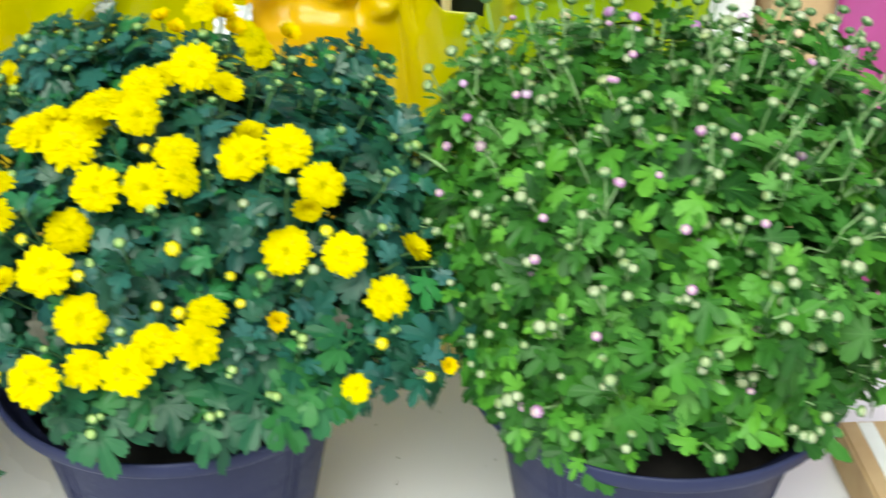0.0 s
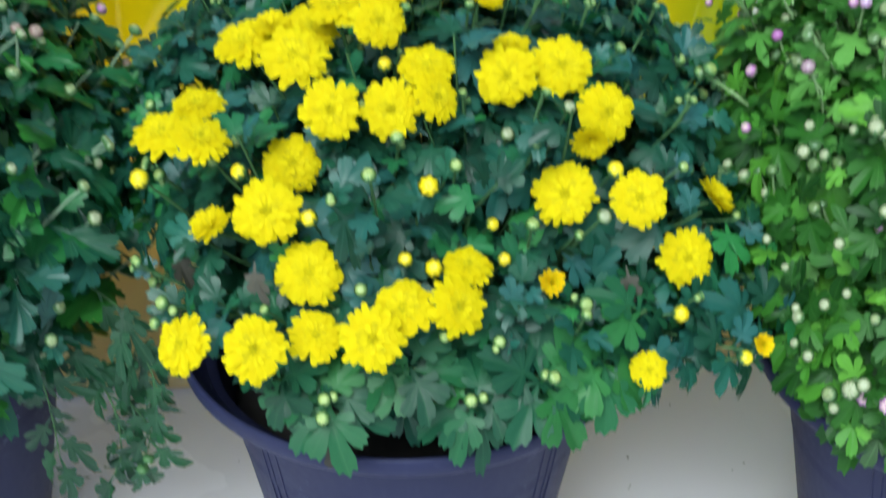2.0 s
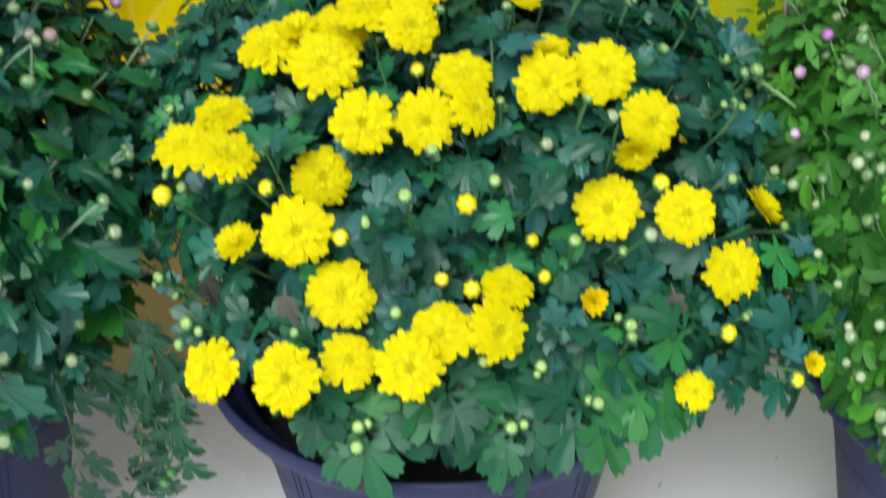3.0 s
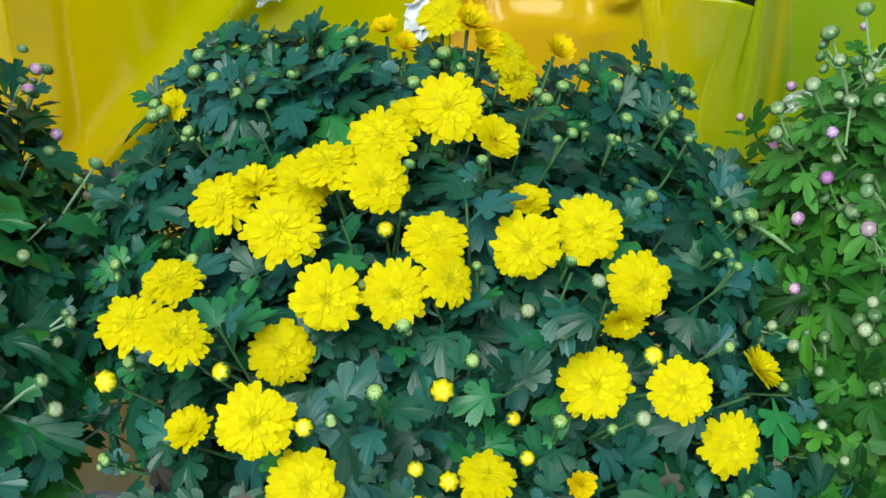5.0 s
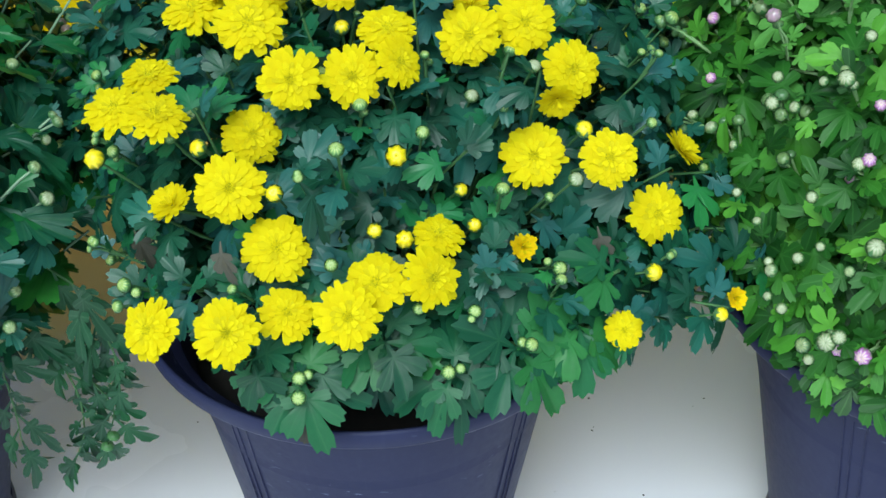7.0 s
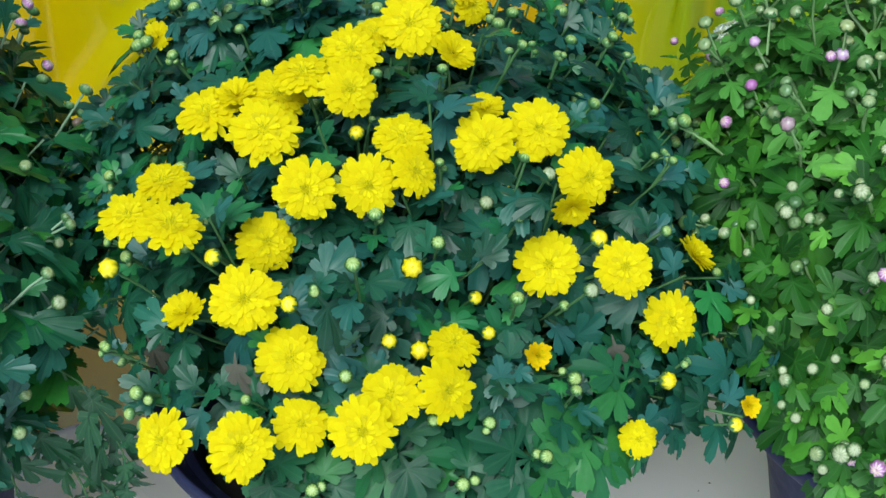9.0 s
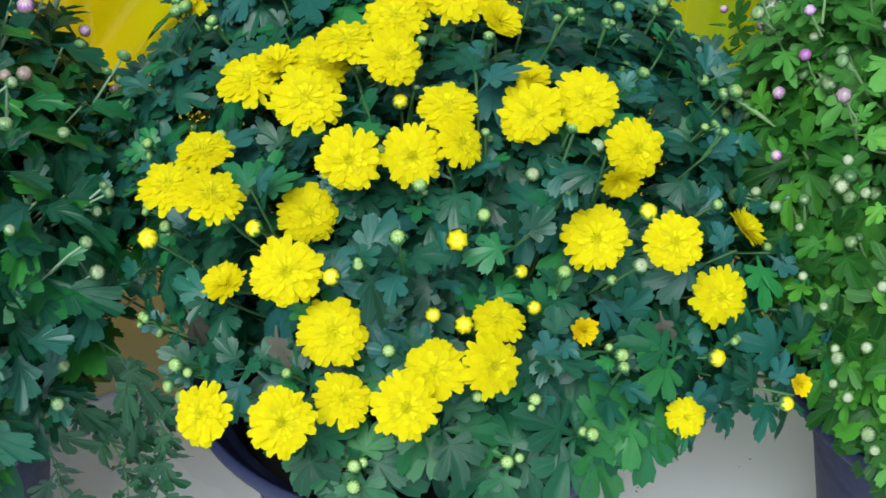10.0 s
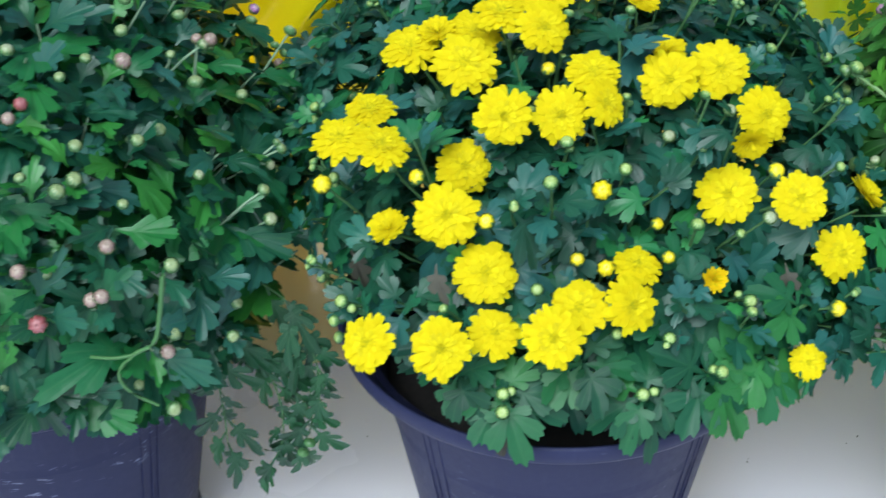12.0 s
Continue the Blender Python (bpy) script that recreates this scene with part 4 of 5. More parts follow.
def front_rosette(x, y, z, axis, count, size, seed, bud=True):
    """A large leafy shoot that leans out over the pot's front edge."""
    rng = random.Random(seed)
    tip, axis = Vector((x, y, z)), Vector(axis).normalized()
    poses = []
    side = axis.cross(Vector((0, 0, 1))).normalized()
    for k in range(count):
        radial = Matrix.Rotation(2 * math.pi * (k + rng.uniform(-0.2, 0.2)) / count, 3, axis) @ side
        el = radians(rng.uniform(68, 88))
        d = axis * math.cos(el) + radial * math.sin(el) + Vector((0, 0, -0.12))
        lift = axis + Vector((rng.uniform(-0.25, 0.25), 0, rng.uniform(0, 0.4)))
        poses.append(frame_to(tip - axis * rng.uniform(0.004, 0.010), d, lift) @ Matrix.Scale(size * rng.uniform(0.85, 1.12), 4))
    rosette_poses = []
    rosette(rosette_poses, rng, tip, axis, 4, size * 0.55, 4)
    for m in poses + [q[0] for q in rosette_poses]:
        if hides_bloom(m, size):
            continue
        part("leaf", FRONT_LEAVES[rng.randrange(6)], plant_b, Matrix.Translation(-ROOT_B) @ m)
    if bud:
        for k, r in ((0.006, 0.0042), (0.002, 0.0032)):
            p = tip + axis * k + Vector((rng.uniform(-0.005, 0.005), 0, -k * 0.8 + 0.003))
            part("bud", GREEN_BUDS[0][0], plant_b, Matrix.Translation(-ROOT_B) @ facing(p, axis, 1.0) @ Matrix.Scale(r, 4))
    root = Vector((x * 0.6, -0.07, 0.26))
    part("shoot", mesh_from("shoot", *tube([root - ROOT_B, root.lerp(tip, 0.6) - ROOT_B + Vector((0, 0, 0.01)), tip - ROOT_B], [0.002, 0.0016, 0.0012], 6), STEM_DARK), plant_b)


WITHERED = [mesh_from("withered_leaf", v, f, LEAF_DRY, uv) for _, (v, f, uv) in leaf_set(LOBED, 16, 2, width=0.8, fold=0.4)]
FRONT_LEAVES = [mesh_from("leaf", v, f, LEAF_FRONT, uv) for _, (v, f, uv) in leaf_set(CHRYS, 15, 6)]
front_rosette(-0.064, -0.180, 0.345, (-0.1, -0.65, 0.7), 7, 0.037, 1)
front_rosette(0.030, -0.180, 0.344, (0.1, -0.65, 0.7), 7, 0.037, 2)
front_rosette(0.073, -0.170, 0.354, (0.3, -0.6, 0.7), 7, 0.043, 3)
front_rosette(-0.098, -0.168, 0.352, (-0.4, -0.6, 0.6), 5, 0.032, 4, False)
front_rosette(-0.012, -0.170, 0.364, (0.0, -0.6, 0.7), 6, 0.040, 5, False)
front_rosette(0.115, -0.150, 0.352, (0.5, -0.5, 0.6), 6, 0.040, 6, False)
front_rosette(0.140, -0.125, 0.375, (0.6, -0.5, 0.6), 6, 0.040, 8, False)
for k, (x, y, z) in enumerate(((-0.167, -0.098, 0.405), (0.128, -0.106, 0.397), (-0.108, -0.143, 0.424), (-0.058, -0.168, 0.312), (0.018, -0.150, 0.335))):
    rng = random.Random(500 + k)
    m = frame_to(Vector((x, y, z)), Vector((rng.uniform(-0.6, 0.6), -0.5, -0.8)), Vector((rng.uniform(-0.4, 0.4), -0.8, 0.5)))
    part("withered_leaf", WITHERED[k % 2], plant_b, Matrix.Translation(-ROOT_B) @ m @ Matrix.Scale(0.026, 4), "dry grey-brown leaf" if k == 0 else "")
rng = random.Random(77)
KINDS = [(flower_meshes(100 + i, 0.0205, 1.0), 1.0) for i in range(5)] + [(flower_meshes(120 + i, 0.0205, 0.45), 0.4) for i in range(3)] + [(flower_meshes(130 + i, 0.0225, 0.0), 0.0) for i in range(3)]
extra_stems = []
for p, size, lean, open_amount in FLOWERS:
    axis = bloom_axis(p, lean)
    kind = rng.choice(KINDS[:5] if open_amount > 0.75 else KINDS[5:8] if open_amount > 0.4 else KINDS[8:])[0]
    m = Matrix.Translation(-ROOT_B) @ facing(p - axis * 0.004, axis, rng.uniform(0, 6)) @ Matrix.Scale(size, 4)
    bloom_part = part("flower", kind[0], plant_b, m)
    part("flower_centre", kind[1], bloom_part)
    part("calyx", kind[2], bloom_part)
    if open_amount > 0.75:
        part("flower_eye", kind[3], bloom_part)
    foot = DOME_B.c.lerp(p, 0.45)
    extra_stems.append(([foot - ROOT_B, foot.lerp(p, 0.6) - axis * 0.012 - ROOT_B, p - axis * 0.009 - ROOT_B], [0.0017, 0.0014, 0.0013]))


def bud_at(x, y, z, r, me, lean=(0, 0, 0)):
    p = Vector((x, y, z))
    axis = ((p - DOME_B.c).normalized() * 0.6 + Vector((0, -0.3, 0.4)) + Vector(lean)).normalized()
    part("bud", me, plant_b, Matrix.Translation(-ROOT_B) @ facing(p, axis, rng.uniform(0, 6)) @ Matrix.Scale(r * 0.8, 4))
    foot = p - axis * 0.02 - (p - DOME_B.c).normalized() * 0.022 - Vector((0, 0, 0.01))
    extra_stems.append(([foot - ROOT_B, foot.lerp(p, 0.5) - axis * 0.004 - ROOT_B, p - ROOT_B], [0.0010, 0.0009, 0.0009]))


for spot in BUDS_B:
    bud_at(*spot)
for k, (x, y, z) in enumerate(HIGH_B + LOW_B[-9:]):
    for q in range(1 + (k * 7) % 3):
        bud_at(x + rng.uniform(-0.014, 0.014), y + rng.uniform(-0.02, 0.005), z + rng.uniform(-0.012, 0.006), rng.uniform(0.0048, 0.0068), GREEN_BUDS[k % 3][0])
shoots(plant_b, extra_stems, STEM_DARK)

# the two neighbours: buds that stand out on their stalks
PINK, RED, PALE, GREEN = bud_mesh(33, BUD_PINK, 1.05, 11, 0.06, 7, 0.8), bud_mesh(34, BUD_RED, 1.1, 11, 0.05, 7, 0.6), bud_mesh(30, BUD_PALE, 0.92, 9, 0.0, 7, 1.35), bud_mesh(35, BUD_GREEN, 0.9, 9, 0.0, 7, 1.3)
MAUVE = bud_mesh(36, BUD_MAUVE, 1.0, 9, 0.04, 7, 0.75)
DOME_A = Dome((-0.445, 0.04, 0.285), (0.220, 0.235, 0.308), -0.06, 2)
DOME_C = Dome((0.458, 0.04, 0.285), (0.253, 0.236, 0.276), -0.08, 3)
LEFT, RIGHT = [], []
lean_rng = random.Random(5)


def side_bud(store, x, y, z, r, me):
    p = Vector((x, y, z))
    dome = DOME_A if store is LEFT else DOME_C
    lean = ((p - dome.c).normalized() + Vector((0, -0.2, 0.5)) + Vector([lean_rng.uniform(-0.5, 0.5) for _ in range(3)])).normalized()
    store.append((p, lean, r * 0.72, me, lean_rng.uniform(-0.006, 0.01)))


side_bud(LEFT, -0.385, 0.155, 0.57, 0.008, PINK)
side_bud(LEFT, -0.434, 0.147, 0.575, 0.007, PINK)
side_bud(LEFT, -0.316, 0.082, 0.552, 0.006, MAUVE)
side_bud(LEFT, -0.348, 0.05, 0.571, 0.006, MAUVE)
side_bud(LEFT, -0.281, 0.087, 0.521, 0.008, PINK)
side_bud(LEFT, -0.271, 0.014, 0.509, 0.007, MAUVE)
side_bud(LEFT, -0.262, 0.151, 0.473, 0.006, PINK)
side_bud(LEFT, -0.243, 0.141, 0.428, 0.006, MAUVE)
side_bud(LEFT, -0.329, 0.162, 0.554, 0.006, MAUVE)
side_bud(LEFT, -0.276, 0.157, 0.503, 0.006, PINK)
side_bud(LEFT, -0.271, 0.162, 0.517, 0.006, PINK)
side_bud(LEFT, -0.398, -0.173, 0.462, 0.006, MAUVE)
side_bud(LEFT, -0.417, 0.148, 0.571, 0.007, RED)
side_bud(LEFT, -0.401, 0.065, 0.584, 0.008, RED)
side_bud(LEFT, -0.372, -0.127, 0.523, 0.006, MAUVE)
side_bud(LEFT, -0.367, -0.118, 0.528, 0.006, RED)
side_bud(LEFT, -0.359, -0.184, 0.409, 0.008, RED)
side_bud(LEFT, -0.367, -0.176, 0.441, 0.007, MAUVE)
side_bud(LEFT, -0.343, 0.012, 0.569, 0.006, PALE)
side_bud(LEFT, -0.296, 0.089, 0.536, 0.006, PALE)
side_bud(LEFT, -0.314, -0.068, 0.532, 0.008, MAUVE)
side_bud(LEFT, -0.327, -0.169, 0.415, 0.007, MAUVE)
side_bud(LEFT, -0.317, -0.154, 0.444, 0.007, MAUVE)
side_bud(LEFT, -0.289, -0.153, 0.363, 0.007, MAUVE)
side_bud(LEFT, -0.378, -0.091, 0.552, 0.006, PALE)
side_bud(LEFT, -0.388, -0.078, 0.56, 0.006, PALE)
side_bud(LEFT, -0.268, -0.089, 0.459, 0.005, PALE)
side_bud(LEFT, -0.413, 0.014, 0.585, 0.006, GREEN)
side_bud(LEFT, -0.362, -0.012, 0.573, 0.007, GREEN)
side_bud(LEFT, -0.37, 0.043, 0.579, 0.006, GREEN)
side_bud(LEFT, -0.331, 0.161, 0.559, 0.006, GREEN)
side_bud(LEFT, -0.299, 0.167, 0.557, 0.005, GREEN)
side_bud(LEFT, -0.277, 0.165, 0.531, 0.005, GREEN)
side_bud(LEFT, -0.36, 0.157, 0.56, 0.006, GREEN)
side_bud(LEFT, -0.32, -0.014, 0.553, 0.006, GREEN)
side_bud(LEFT, -0.315, -0.045, 0.544, 0.006, GREEN)
side_bud(LEFT, -0.289, 0.009, 0.53, 0.006, GREEN)
side_bud(LEFT, -0.333, -0.078, 0.54, 0.005, GREEN)
side_bud(LEFT, -0.345, -0.096, 0.536, 0.005, GREEN)
side_bud(LEFT, -0.273, -0.038, 0.501, 0.007, GREEN)
side_bud(LEFT, -0.25, 0.005, 0.47, 0.006, GREEN)
side_bud(LEFT, -0.258, 0.118, 0.477, 0.006, GREEN)
side_bud(LEFT, -0.398, -0.15, 0.503, 0.006, GREEN)
side_bud(LEFT, -0.386, -0.157, 0.488, 0.005, GREEN)
side_bud(LEFT, -0.345, -0.148, 0.482, 0.007, GREEN)
side_bud(LEFT, -0.364, -0.149, 0.493, 0.005, GREEN)
side_bud(LEFT, -0.334, -0.127, 0.503, 0.006, GREEN)
side_bud(LEFT, -0.301, -0.104, 0.494, 0.006, GREEN)
side_bud(LEFT, -0.308, -0.135, 0.465, 0.005, GREEN)
side_bud(LEFT, -0.408, -0.193, 0.402, 0.005, GREEN)
side_bud(LEFT, -0.392, -0.187, 0.416, 0.005, GREEN)
side_bud(LEFT, -0.394, -0.195, 0.379, 0.005, GREEN)
side_bud(LEFT, -0.253, -0.115, 0.346, 0.006, GREEN)
side_bud(LEFT, -0.283, -0.135, 0.418, 0.007, GREEN)
side_bud(LEFT, -0.29, -0.16, 0.319, 0.007, GREEN)
side_bud(RIGHT, 0.229, 0.029, 0.473, 0.00595, PINK)
side_bud(RIGHT, 0.219, -0.012, 0.449, 0.0051, PINK)
side_bud(RIGHT, 0.293, -0.12, 0.484, 0.0051, PINK)
side_bud(RIGHT, 0.285, -0.136, 0.455, 0.00595, PINK)
side_bud(RIGHT, 0.284, 0.004, 0.533, 0.0051, PINK)
side_bud(RIGHT, 0.358, -0.034, 0.561, 0.0051, PINK)
side_bud(RIGHT, 0.22, 0.166, 0.471, 0.00425, PINK)
side_bud(RIGHT, 0.299, 0.172, 0.536, 0.00425, PINK)
side_bud(RIGHT, 0.345, 0.149, 0.548, 0.0051, PINK)
side_bud(RIGHT, 0.37, 0.069, 0.57, 0.00425, PINK)
side_bud(RIGHT, 0.379, -0.0, 0.57, 0.0051, PINK)
side_bud(RIGHT, 0.254, 0.167, 0.493, 0.0051, PINK)
side_bud(RIGHT, 0.398, -0.157, 0.493, 0.00595, PINK)
side_bud(RIGHT, 0.459, -0.157, 0.496, 0.0051, PINK)
side_bud(RIGHT, 0.403, -0.179, 0.452, 0.00595, PINK)
side_bud(RIGHT, 0.443, -0.103, 0.544, 0.0051, PINK)
side_bud(RIGHT, 0.527, -0.012, 0.566, 0.0051, PINK)
side_bud(RIGHT, 0.356, -0.031, 0.561, 0.0051, PINK)
side_bud(RIGHT, 0.379, -0.001, 0.57, 0.00425, PINK)
side_bud(RIGHT, 0.381, -0.125, 0.523, 0.00425, PINK)
side_bud(RIGHT, 0.247, -0.064, 0.476, 0.0051, PALE)
side_bud(RIGHT, 0.215, -0.041, 0.426, 0.00595, PALE)
side_bud(RIGHT, 0.241, -0.127, 0.37, 0.00595, PALE)
side_bud(RIGHT, 0.251, 0.045, 0.505, 0.0051, PALE)
side_bud(RIGHT, 0.252, -0.137, 0.386, 0.0051, PALE)
side_bud(RIGHT, 0.224, -0.067, 0.429, 0.00425, PALE)
side_bud(RIGHT, 0.198, -0.013, 0.373, 0.0051, PALE)
side_bud(RIGHT, 0.223, -0.085, 0.404, 0.00425, PALE)
side_bud(RIGHT, 0.258, -0.127, 0.426, 0.0051, PALE)
side_bud(RIGHT, 0.246, -0.137, 0.348, 0.0051, PALE)
side_bud(RIGHT, 0.262, -0.158, 0.322, 0.0051, PALE)
side_bud(RIGHT, 0.232, -0.107, 0.394, 0.00425, PALE)
side_bud(RIGHT, 0.238, -0.122, 0.374, 0.00425, PALE)
side_bud(RIGHT, 0.271, -0.162, 0.344, 0.0051, PALE)
side_bud(RIGHT, 0.306, -0.18, 0.374, 0.00425, PALE)
side_bud(RIGHT, 0.262, -0.143, 0.4, 0.00425, PALE)
side_bud(RIGHT, 0.348, -0.145, 0.492, 0.00425, PALE)
side_bud(RIGHT, 0.293, -0.085, 0.513, 0.0051, PALE)
side_bud(RIGHT, 0.209, -0.012, 0.42, 0.0051, PALE)
side_bud(RIGHT, 0.268, -0.09, 0.486, 0.00425, PALE)
side_bud(RIGHT, 0.239, -0.131, 0.352, 0.00425, PALE)
side_bud(RIGHT, 0.354, -0.176, 0.446, 0.00595, PALE)
side_bud(RIGHT, 0.478, -0.174, 0.465, 0.00595, PALE)
side_bud(RIGHT, 0.28, -0.134, 0.452, 0.00595, PALE)
side_bud(RIGHT, 0.253, -0.089, 0.468, 0.0051, PALE)
side_bud(RIGHT, 0.385, -0.1, 0.542, 0.0051, PALE)

CLEAR_OF.extend((q[0], q[2] * 34, Vector((0, -0.6, 0.8))) for q in LEFT + RIGHT)

# the dark leaved plant with pink buds
LOW_A = [(-0.35, -0.17, 0.335), (-0.40, -0.185, 0.335), (-0.45, -0.195, 0.335), (-0.31, -0.13, 0.335), (-0.29, -0.08, 0.345), (-0.265, -0.04, 0.365), (-0.33, -0.15, 0.35), (-0.50, -0.185, 0.335),
         (-0.30, -0.15, 0.36), (-0.37, -0.185, 0.345), (-0.43, -0.195, 0.345), (-0.245, -0.02, 0.38), (-0.24, 0.03, 0.40), (-0.24, 0.08, 0.43), (-0.25, 0.05, 0.37)]
left_plant = shoot_plant("pink_chrysanthemum", DOME_A, (-0.43, 0.0, 0.262), 340, (4, 7), 0.060, leaf_set(PLAIN, 9, 9, width=0.95, fold=0.1) + leaf_set(LOBED, 8, 1, width=0.8), LEAF_LEFT, STEM_GREY, 31,
            "dense dark green chrysanthemum with closed pink buds", [(GREEN, 4), (PALE, 2), (MAUVE, 1.2)], (0.0034, 0.0052), 0.36, (0.016, 0.034), inner=320, special=LEFT, low_shoots=LOW_A, lowest=0.297, depth=(0.84, 1.04), trim=lambda p: p.x > -0.246 and p.z < 0.362)



def hanging_shoot(plant, root, points, leaf_mesh, size, seed, bud=None):
    """A limp side shoot that hangs over the pot's edge, with slim leaves on short stalks."""
    rng = random.Random(seed)
    pts = smooth_path([Vector(p) - Vector(root) for p in points], 3)
    n = len(pts)
    part("side_shoot", mesh_from("side_shoot", *tube(pts, [0.0010 - 0.0005 * i / n for i in range(n)], 6), STEM_DARK), plant)
    for i in range(2, n):
        d = (pts[i] - pts[i - 1]).normalized()
        for s in ((-1, 1)[i % 2],) if i % 3 else ((-1, 1)[i % 2], rng.uniform(-0.6, 0.6)):
            out = (d * 0.9 + Vector((s * rng.uniform(0.4, 0.9), rng.uniform(-0.4, 0.2), rng.uniform(-0.7, 0.1)))).normalized()
            up = Vector((rng.uniform(-0.6, 0.6), -0.9, rng.uniform(0.0, 0.8)))
            part("leaf", leaf_mesh[rng.randrange(len(leaf_mesh))], plant, frame_to(pts[i], out, up) @ Matrix.Scale(size * rng.uniform(0.6, 1.2), 4))
    if bud:
        for k in (0, 1):
            p = pts[-1] + Vector((0.006 * k, -0.004, 0.010 * k - 0.003))
            part("bud", bud, plant, facing(p, (pts[-1] - pts[-2]).normalized(), k) @ Matrix.Scale(0.0042, 4))


LIMP = [mesh_from("leaf", *q[:2], LEAF_LIMP, q[2]) for _, q in leaf_set(CHRYS, 61, 2, width=0.50) + leaf_set(DEEP, 62, 3, width=0.62)]
for seed, size, bud, points in (
        (3, 0.040, GREEN, ((-0.300, -0.040, 0.320), (-0.266, -0.06, 0.303), (-0.242, -0.06, 0.279), (-0.222, -0.06, 0.249), (-0.211, -0.06, 0.223), (-0.219, -0.06, 0.196))),
        (5, 0.034, None, ((-0.280, -0.045, 0.305), (-0.249, -0.06, 0.284), (-0.235, -0.06, 0.244), (-0.235, -0.06, 0.205), (-0.243, -0.06, 0.182))),
        (8, 0.042, None, ((-0.270, -0.030, 0.350), (-0.226, -0.05, 0.331), (-0.211, -0.06, 0.303), (-0.203, -0.06, 0.274), (-0.203, -0.06, 0.250))),
        (9, 0.036, None, ((-0.310, -0.070, 0.315), (-0.280, -0.08, 0.294), (-0.275, -0.08, 0.254), (-0.275, -0.08, 0.215)))):
    hanging_shoot(left_plant, (-0.43, 0.0, 0.262), points, LIMP, size, seed, bud)
CURVE = smooth_path([Vector(p) - Vector((-0.43, 0.0, 0.262)) for p in ((-0.28, -0.168, 0.434), (-0.286, -0.170, 0.402), (-0.292, -0.172, 0.383), (-0.306, -0.174, 0.375), (-0.317, -0.176, 0.361), (-0.312, -0.176, 0.346), (-0.295, -0.174, 0.332))])
part("side_shoot", mesh_from("side_shoot", *tube(CURVE, [0.0017 - 0.0006 * i / len(CURVE) for i in range(len(CURVE))], 7), SEPAL), left_plant)
TWIG = smooth_path([Vector(p) - Vector((-0.43, 0.0, 0.262)) for p in ((-0.335, -0.172, 0.372), (-0.318, -0.176, 0.374), (-0.306, -0.174, 0.375))])
part("side_shoot", mesh_from("side_shoot", *tube(TWIG, [0.0012] * len(TWIG), 6), SEPAL), left_plant)

# the fresh green plant with many pale buds
LOW_C = [(0.25, -0.10, 0.345), (0.27, -0.13, 0.335), (0.285, -0.15, 0.325), (0.26, -0.06, 0.350), (0.30, -0.165, 0.33), (0.24, -0.04, 0.385), (0.33, -0.18, 0.33), (0.38, -0.185, 0.33), (0.45, -0.19, 0.328),
         (0.52, -0.17, 0.33), (0.235, -0.08, 0.36), (0.58, -0.14, 0.33), (0.235, 0.05, 0.455), (0.228, 0.02, 0.43), (0.245, 0.09, 0.475), (0.255, 0.06, 0.49), (0.232, 0.10, 0.44), (0.225, 0.04, 0.405), (0.24, 0.0, 0.445), (0.30, -0.17, 0.305), (0.325, -0.185, 0.30), (0.275, -0.15, 0.31)]
twig_rng = random.Random(23)
TWIGS_C = [(0.222, 0.06, 0.515), (0.238, 0.06, 0.54), (0.252, 0.06, 0.553), (0.268, 0.07, 0.566), (0.298, 0.06, 0.578), (0.328, 0.06, 0.585), (0.233, 0.08, 0.495), (0.252, 0.04, 0.52), (0.280, 0.04, 0.545), (0.262, 0.10, 0.545)]
for d in DOME_C.spread(150, twig_rng):
    if d.z > 0.30 and d.y < 0.55:
        TWIGS_C.append(tuple(DOME_C.at(d, twig_rng.uniform(0.94, 1.05))))
shoot_plant("budding_chrysanthemum", DOME_C, (0.42, -0.03, 0.262), 310, (4, 7), 0.050, leaf_set(CHRYS, 12, 4, width=0.92) + leaf_set(DEEP, 13, 4, width=1.0), LEAF_RIGHT, STEM_PALE, 41,
            "fresh green chrysanthemum covered with small pale buds", PALE_BUDS, (0.0040, 0.0060), 0.92, (0.014, 0.032), inner=240, twigs=TWIGS_C, special=RIGHT, low_shoots=LOW_C, lowest=0.262, depth=(0.72, 1.06), trim=lambda p: p.z < 0.292 and p.x > 0.36 or p.x < 0.275 and p.z < 0.335 and p.y > -0.11)


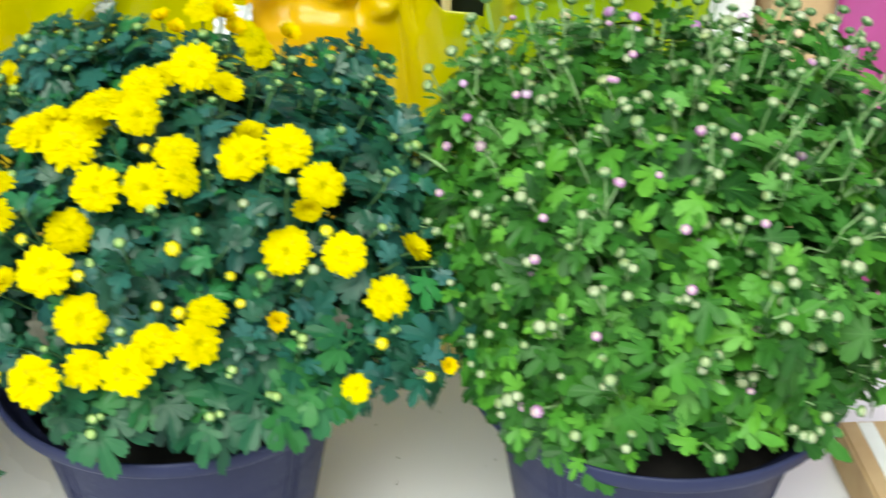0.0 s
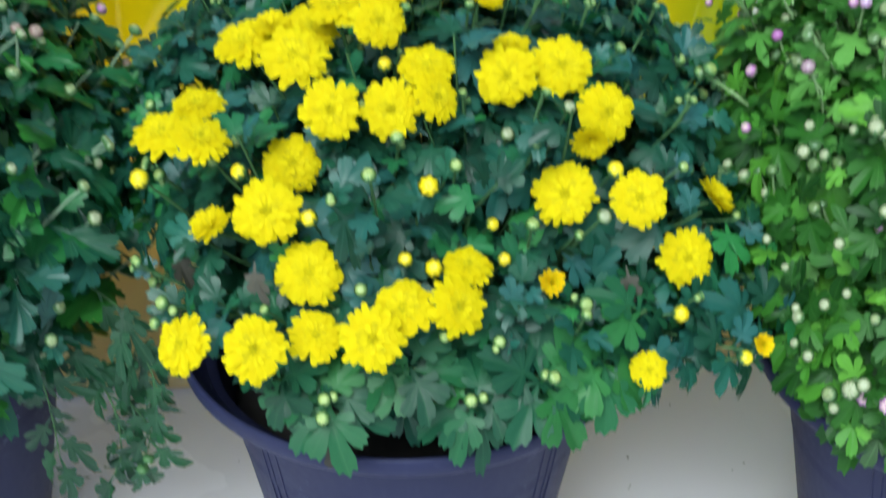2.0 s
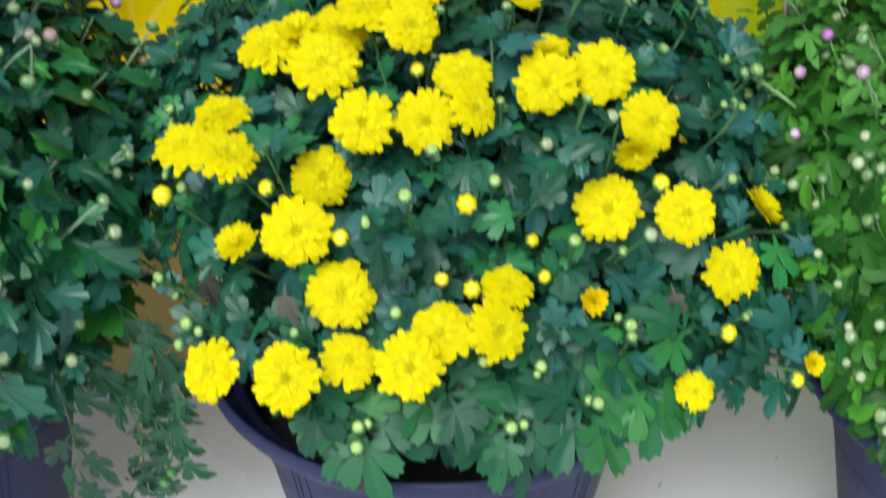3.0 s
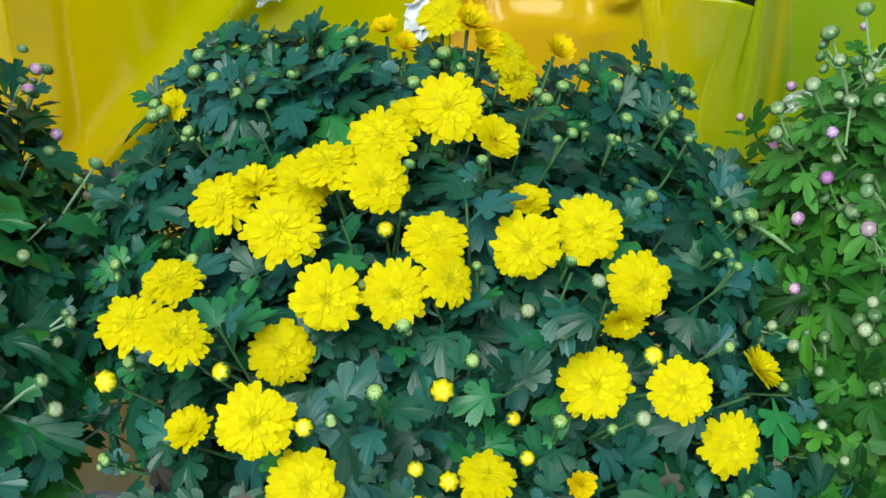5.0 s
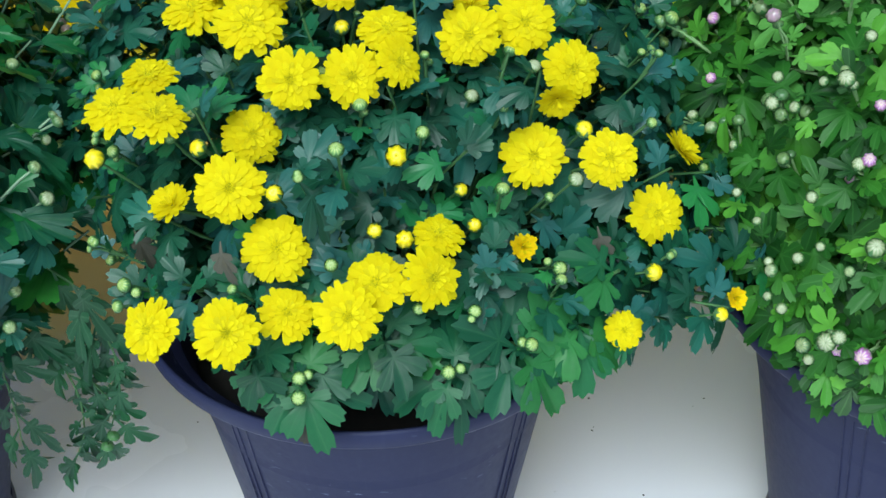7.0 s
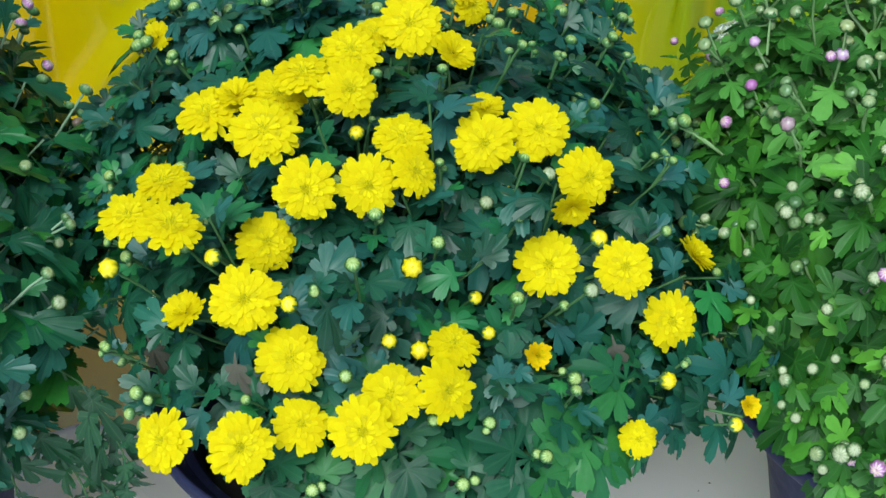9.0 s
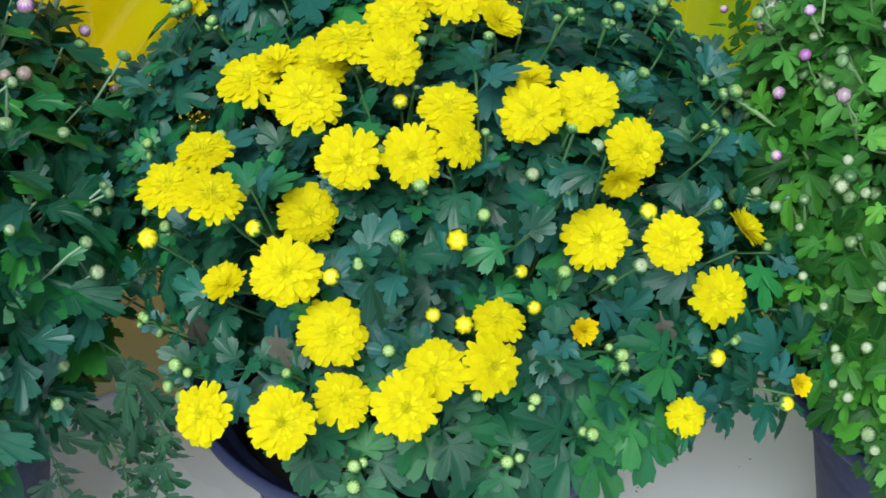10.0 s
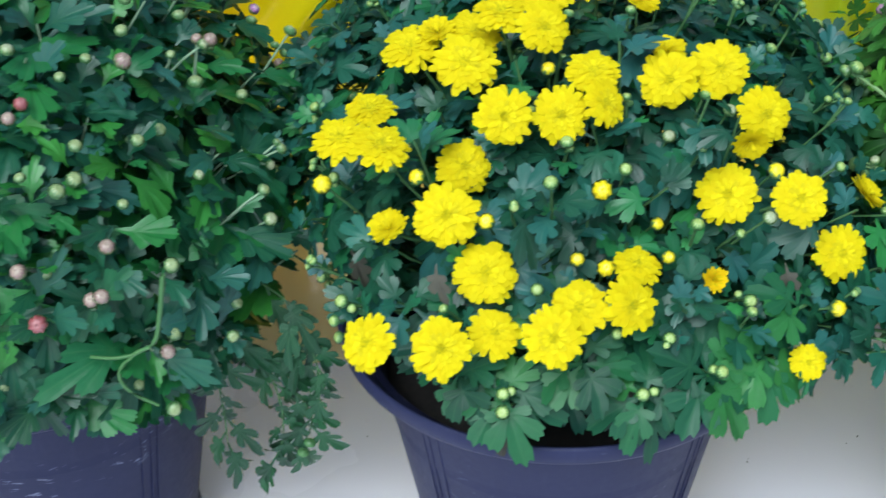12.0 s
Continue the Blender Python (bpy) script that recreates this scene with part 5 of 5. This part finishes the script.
# ---- plastic sheets behind ----
def sheet(name, mat, x0, x1, y, top, creases, seed, label, lean=0.0, nx=110, nz=44, foot_out=0.0, slant=0.0, wrinkle=1.0, rumple=None, ledge=None, wide=None):
    """A loose upright film. creases: (share along the foot, share along the top, depth, half width); top: its height by the share along it.
    rumple: (from x, to x, from z, depth) of a crumpled stretch; ledge: (from x, height, depth) of a level fold; wide: its width by the height."""
    verts, faces = [], []
    for j in range(nz + 1):
        for i in range(nx + 1):
            u, v = i / nx, j / nz
            w = 0.018 * noise.noise(Vector((u * 3, v * 1.4, seed))) + 0.008 * wrinkle * noise.noise(Vector((u * 9, v * 4, seed + 3)))
            w -= foot_out * max(0.0, 1 - v * 2.4) ** 2.4
            for foot, head, depth, half in creases:
                w -= depth * max(0.0, 1 - abs(u - foot - (head - foot) * v) / half)
            x = x0 + (x1 - x0) * u + slant * u * (v - 0.5) + 0.02 * noise.noise(Vector((u * 3, v * 3, seed + 9)))
            z = 0.004 + top(u) * v
            if wide:
                x = (x0 + x1) / 2 + (u - 0.5) * wide(z)
            if rumple:
                a, b, low, depth = rumple
                k = max(0.0, min(1.0, (x - a) / 0.03, (b - x) / 0.03)) * max(0.0, min(1.0, (z - low) / 0.03))
                q = Vector((x * 17 + z * 9, z * 22 - x * 6, seed))
                near, far = noise.voronoi(q * 0.8)[0][:2]
                w += k * depth * (0.5 - 1.5 * min(0.6, far - near) + 0.5 * abs(noise.noise(q * 1.1)))
            if ledge and x > ledge[0]:
                w -= ledge[2] * max(0.0, 1 - abs(z - ledge[1] - 0.05 * (x - ledge[0])) / 0.010)
            verts.append((x, y + w + lean * (v - 0.5), z))
    for j in range(nz):
        for i in range(nx):
            q = j * (nx + 1) + i
            faces.append((q, q + 1, q + nx + 2, q + nx + 1))
    ob = new(name, mesh_from(name, verts, faces, mat))
    s = ob.modifiers.new("thickness", 'SOLIDIFY')
    s.thickness = 0.0006
    return tagged(ob, label, "plastic sheet", "sheets behind the pots")


def green_top(u):
    """The green sheet's upper edge, sunk where it gapes."""
    x = 0.02 + 0.56 * u
    return 0.635 - 0.215 * max(0.0, min((x - 0.200) / 0.021, 0.81 + (x - 0.217) * 5.8, 1.0, (0.316 - x) / 0.014))


sheet("plastic_sheet", FILM_YELLOW, -0.46, 0.035, 0.50, lambda u: 0.72, [(-0.127, 1.077, 0.022, 0.07), (0.20, 0.10, 0.025, 0.10)], 3,
      "translucent yellow plastic sheet folded behind the pots", foot_out=0.21, slant=0.05)
sheet("plastic_sheet", FILM_GREEN, 0.02, 0.58, 0.50, green_top, [(0.50, 0.53, 0.03, 0.06), (0.75, 0.85, 0.02, 0.1)], 6, "translucent lime green plastic sheet with a crumpled orange fold",
      lean=-0.04, foot_out=0.17, wrinkle=1.3, nx=150, nz=80, rumple=(0.03, 0.24, 0.395, 0.042), ledge=(0.33, 0.444, 0.012))
# near-black surface that fills the gap in the green sheet's upper edge
sheet("dark_sheet", DARK, 0.12, 0.36, 0.60, lambda u: 0.62, [(0.3, 0.4, 0.02, 0.2)], 8, "near-black sheet behind the gap in the green sheet", nx=30, nz=16)


def scrap(name, mat, x, y, z, size, seed, label, category):
    """A small crumpled piece of film or paper."""
    verts, faces, n = [], [], 9
    for j in range(n):
        for i in range(n):
            u, v = i / (n - 1) - 0.5, j / (n - 1) - 0.5
            q = Vector((u * 4, v * 4, seed))
            verts.append((x + size * (u + 0.18 * noise.noise(q)), y + size * 0.3 * noise.noise(q * 1.2), z + size * (0.8 * v + 0.3 * u + 0.18 * noise.noise(q + Vector((5, 0, 0))))))
    for j in range(n - 1):
        for i in range(n - 1):
            k = j * n + i
            faces.append((k, k + 1, k + n + 1, k + n))
    ob = new(name, mesh_from(name, verts, faces, mat, smooth=False))
    s = ob.modifiers.new("thickness", 'SOLIDIFY')
    s.thickness = 0.0008
    return tagged(ob, label, category)


sheet("paper_wrap", CREAM, 0.240, 0.280, 0.535, lambda u: 0.60, [(0.5, 0.5, 0.01, 0.3)], 21, "cream wrapping paper standing behind the green sheet", nx=12, nz=30, wide=lambda z: max(0.012, (z - 0.415) * 1.05))
scrap("paper_scrap", WHITE, 0.004, 0.482, 0.412, 0.046, 4, "crumpled white paper tucked behind the yellow blooms", "paper")
scrap("clear_film", CLEAR, -0.144, 0.485, 0.434, 0.022, 9, "small clear film scrap stuck on the yellow sheet", "plastic film")
scrap("clear_film", CLEAR, 0.045, 0.475, 0.462, 0.030, 17, "crumpled clear film above the white paper", "plastic film")
scrap("clear_film", CLEAR, 0.285, 0.25, 0.44, 0.02, 12, "crumpled clear plastic film between the plants", "plastic film")
scrap("clear_film", CLEAR, 0.345, 0.25, 0.475, 0.02, 15, "crumpled clear plastic film above the budding plant", "plastic film")


# ---- boxes at the side ----
def box(name, x0, x1, y0, y1, z0, z1, mat, label, category, tape=None):
    thing = empty(name, Matrix.Translation(((x0 + x1) / 2, (y0 + y1) / 2, z0)), label=label, category=category)
    dx, dy, h = (x1 - x0) / 2, (y1 - y0) / 2, z1 - z0
    bm = bmesh.new()
    bmesh.ops.create_cube(bm, size=1.0)
    for q in bm.verts:
        q.co = (q.co.x * 2 * dx, q.co.y * 2 * dy, (q.co.z + 0.5) * h)
    bmesh.ops.bevel(bm, geom=bm.edges[:], offset=0.003, segments=2, affect='EDGES')
    part_bm("body", bm, mat, thing, smooth=False)
    if tape:
        bm = bmesh.new()
        bmesh.ops.create_cube(bm, size=1.0)
        for q in bm.verts:
            q.co = (-dx + 0.03 + q.co.x * 0.018, q.co.y * 2 * dy * 0.98, h + 0.0005 + q.co.z * 0.001)
        part_bm("tape", bm, WHITE, thing, "strip of shiny pale packing tape", smooth=False)
    return thing


box("foam_box", 0.505, 0.655, 0.56, 0.85, 0.0, 0.50, WHITE, "white foam box standing behind the sheets", "box")
box("cardboard_box", 0.665, 0.745, 0.52, 0.80, 0.0, 0.52, CARD, "upright brown cardboard box beside the foam box", "box")
box("cardboard_box", 0.688, 1.08, -0.40, 0.15, 0.0, 0.055, CARD, "flat brown cardboard box with pale tape on the floor", "box", True)
sheet("magenta_bag", MAGENTA, 0.74, 1.1, 0.50, lambda u: 0.62, [(0.3, 0.4, 0.06, 0.15), (0.7, 0.6, 0.05, 0.12)], 14, "crumpled magenta plastic film beside the cardboard box", nx=40, nz=20)

# ---- crumbs of soil on the floor ----
rng = random.Random(91)
crumb_verts, crumb_faces = [], []
for x, y in ((-0.225, 0.023), (0.216, 0.041), (0.299, 0.166), (0.286, 0.156), (0.187, 0.175), (0.24, 0.258), (0.163, 0.237), (0.183, 0.129), (-0.193, 0.17), (0.108, 0.10), (0.185, 0.134), (0.127, 0.03), (0.129, 0.035)):
    r = rng.uniform(0.0006, 0.0012)
    k0 = len(crumb_verts)
    for i in range(6):
        a = i * math.pi / 3
        q = r * rng.uniform(0.6, 1.3)
        crumb_verts.append((x + q * math.cos(a), y + q * math.sin(a), 0.0002))
        crumb_verts.append((x + 0.5 * q * math.cos(a), y + 0.5 * q * math.sin(a), r * rng.uniform(0.6, 1.1)))
    for i in range(6):
        j = (i + 1) % 6
        crumb_faces.append((k0 + 2 * i, k0 + 2 * j, k0 + 2 * j + 1, k0 + 2 * i + 1))
    crumb_faces.append(tuple(k0 + 2 * i + 1 for i in range(6)))
tagged(new("soil_crumbs", mesh_from("soil_crumbs", crumb_verts, crumb_faces, SOIL, smooth=False)), "scattered dark soil crumbs on the white floor", "soil", "", "stuff")
